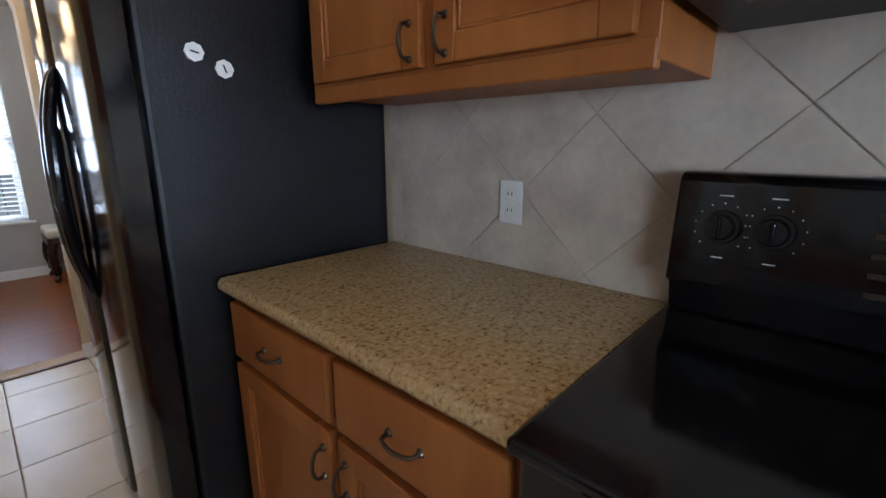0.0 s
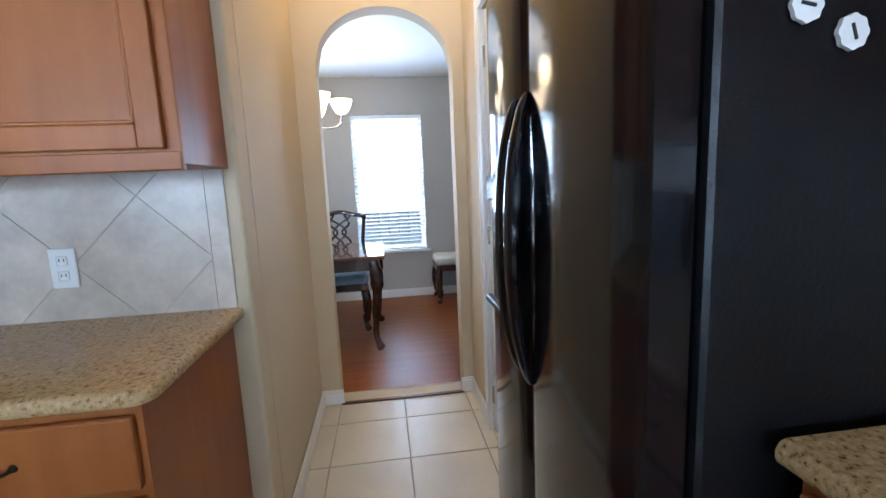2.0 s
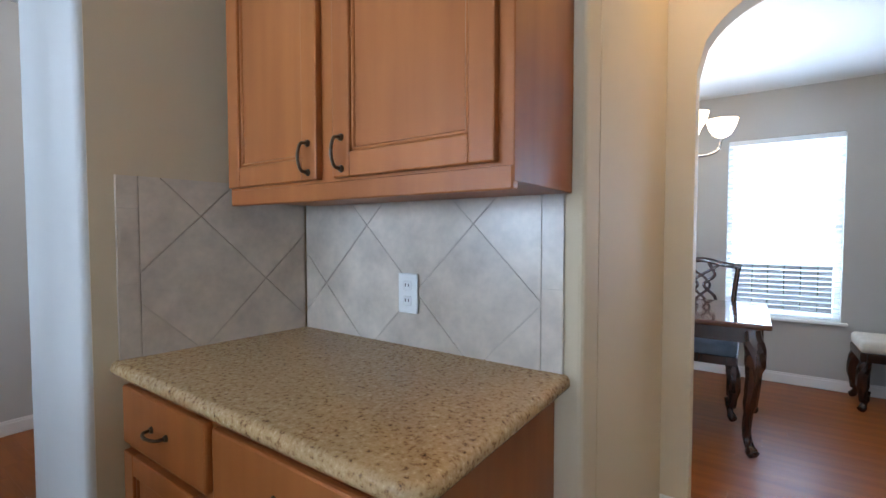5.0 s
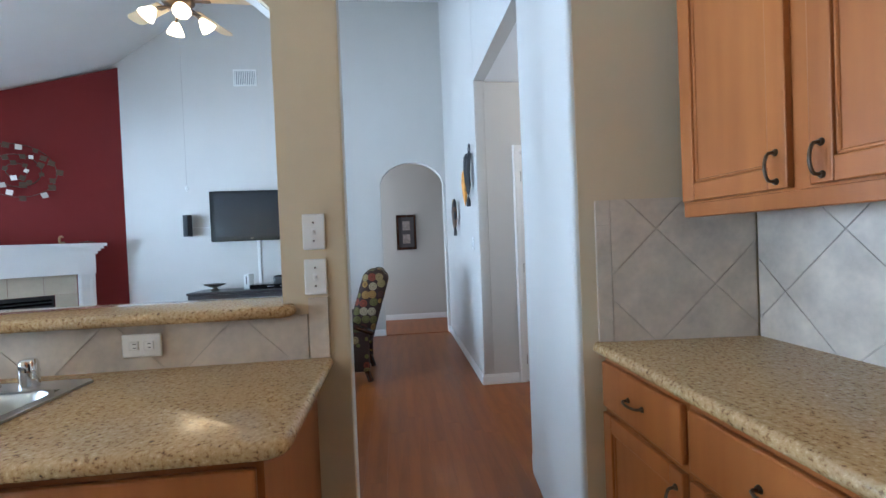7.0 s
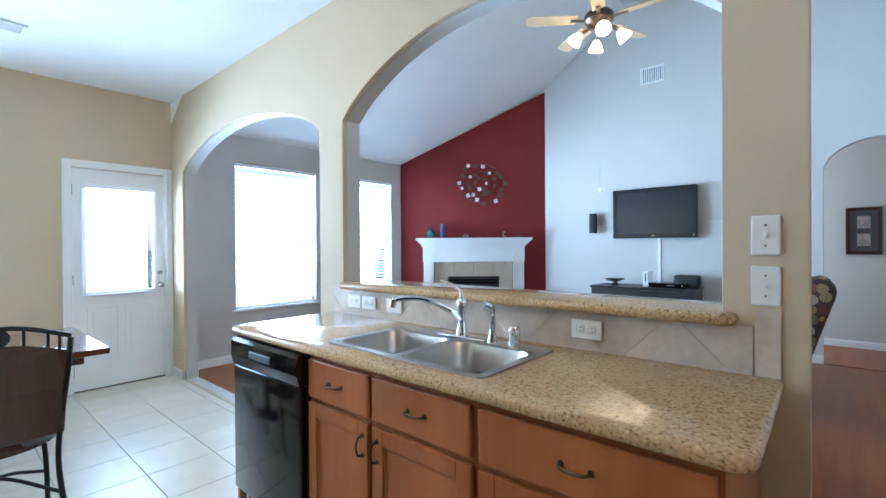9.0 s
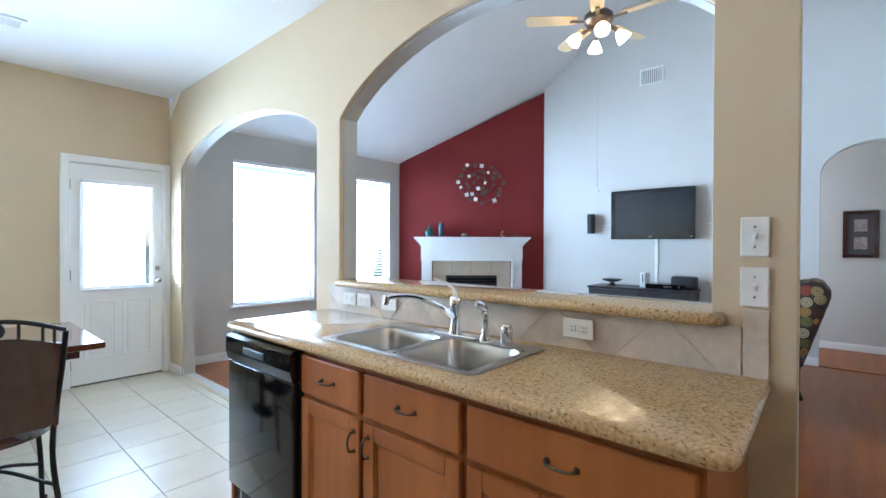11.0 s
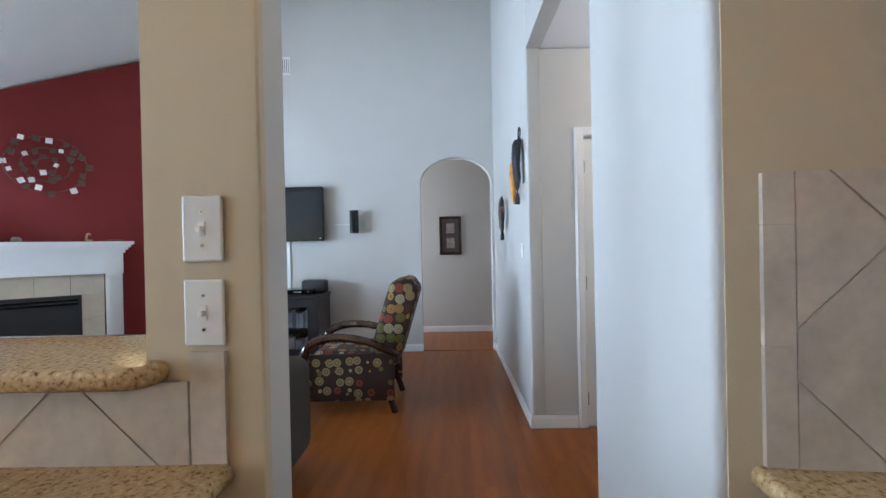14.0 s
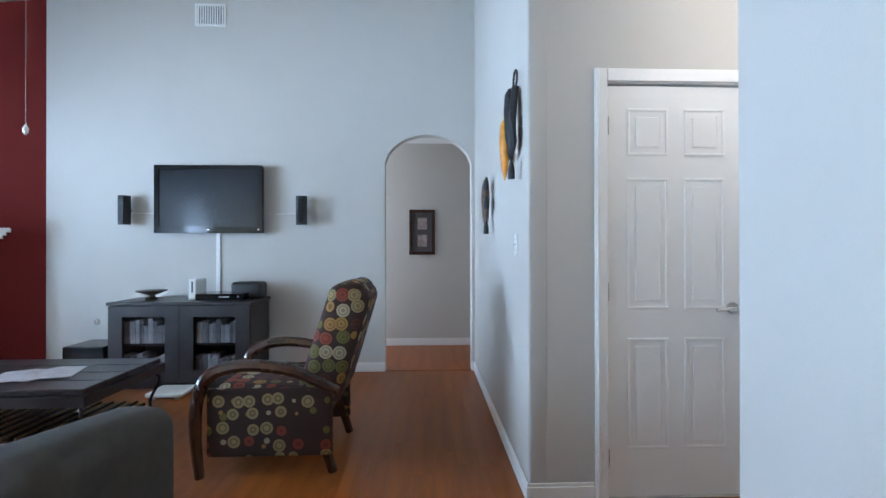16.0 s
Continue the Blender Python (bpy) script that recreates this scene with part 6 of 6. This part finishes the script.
# floor tiles of the kitchen
P = 0.372
tile_mesh = mesh_of("floor_tile", boxed(-P / 2 + 0.002, P / 2 - 0.002, -P / 2 + 0.002, P / 2 - 0.002, -0.008, 0.0, 0.002, 1), "floor_tile")
i0, j0 = 1.557, 1.982
for i in range(-5, 4):
    for j in range(-20, 3):
        x, y = i0 + (i + 0.5) * P, j0 + (j + 0.5) * P
        if x - P / 2 < -0.35 or x + P / 2 > 2.76 or y - P / 2 < -5.36 or (y > 1.3 and not 0.9 < x < 2.2) or y + P / 2 > 2.62 + P / 2:
            continue
        if x < 0.10 or y + P / 2 > 2.585 or y - P / 2 < -5.0:
            a, b = max(x - P / 2, -0.058), x + P / 2
            c, e = max(y - P / 2, -4.998), min(y + P / 2, 2.588)
            if b - a < 0.01 or e - c < 0.01:
                continue
            part("tile", boxed(a + 0.002, b - 0.002, c + 0.002, e - 0.002, -0.008, 0.0, 0.002, 1), "floor_tile", kitchen_floor)
            continue
        o = new("tile", tile_mesh)
        o.parent = kitchen_floor
        o.location = (x, y, 0)


# planks
def planks(parent, x0, x1, y0, y1, width, length, seed):
    rnd = random.Random(seed)
    me = mesh_of("plank", boxed(-length / 2 + 0.0002, length / 2 - 0.0002, -width / 2 + 0.0002, width / 2 - 0.0002, -0.008, 0.0), "plank")
    y = y0 + width / 2
    while y < y1 - 0.01:
        x = x0 - rnd.uniform(0, length)
        while x < x1:
            a, b = max(x, x0), min(x + length, x1)
            if b - a > 0.03:
                if b - a > length - 1e-6:
                    o = new("plank", me)
                else:
                    o = new("plank", mesh_of("plank", boxed(-(b - a) / 2 + 0.0002, (b - a) / 2 - 0.0002, -width / 2 + 0.0002, width / 2 - 0.0002, -0.008, 0.0), "plank"))
                o.parent = parent
                o.location = ((a + b) / 2, y, 0)
            x += length
        y += width


planks(living_floor, -4.83, -0.062, -4.99, 1.06, 0.125, 1.3, 3)
planks(living_floor, -5.93, -4.83, -1.8, 1.6, 0.125, 1.3, 4)
planks(living_floor, -2.345, -0.862, 1.01, 2.8, 0.125, 1.3, 5)
planks(dining_floor, -0.65, 2.76, 2.60, 5.05, 0.125, 1.3, 6)
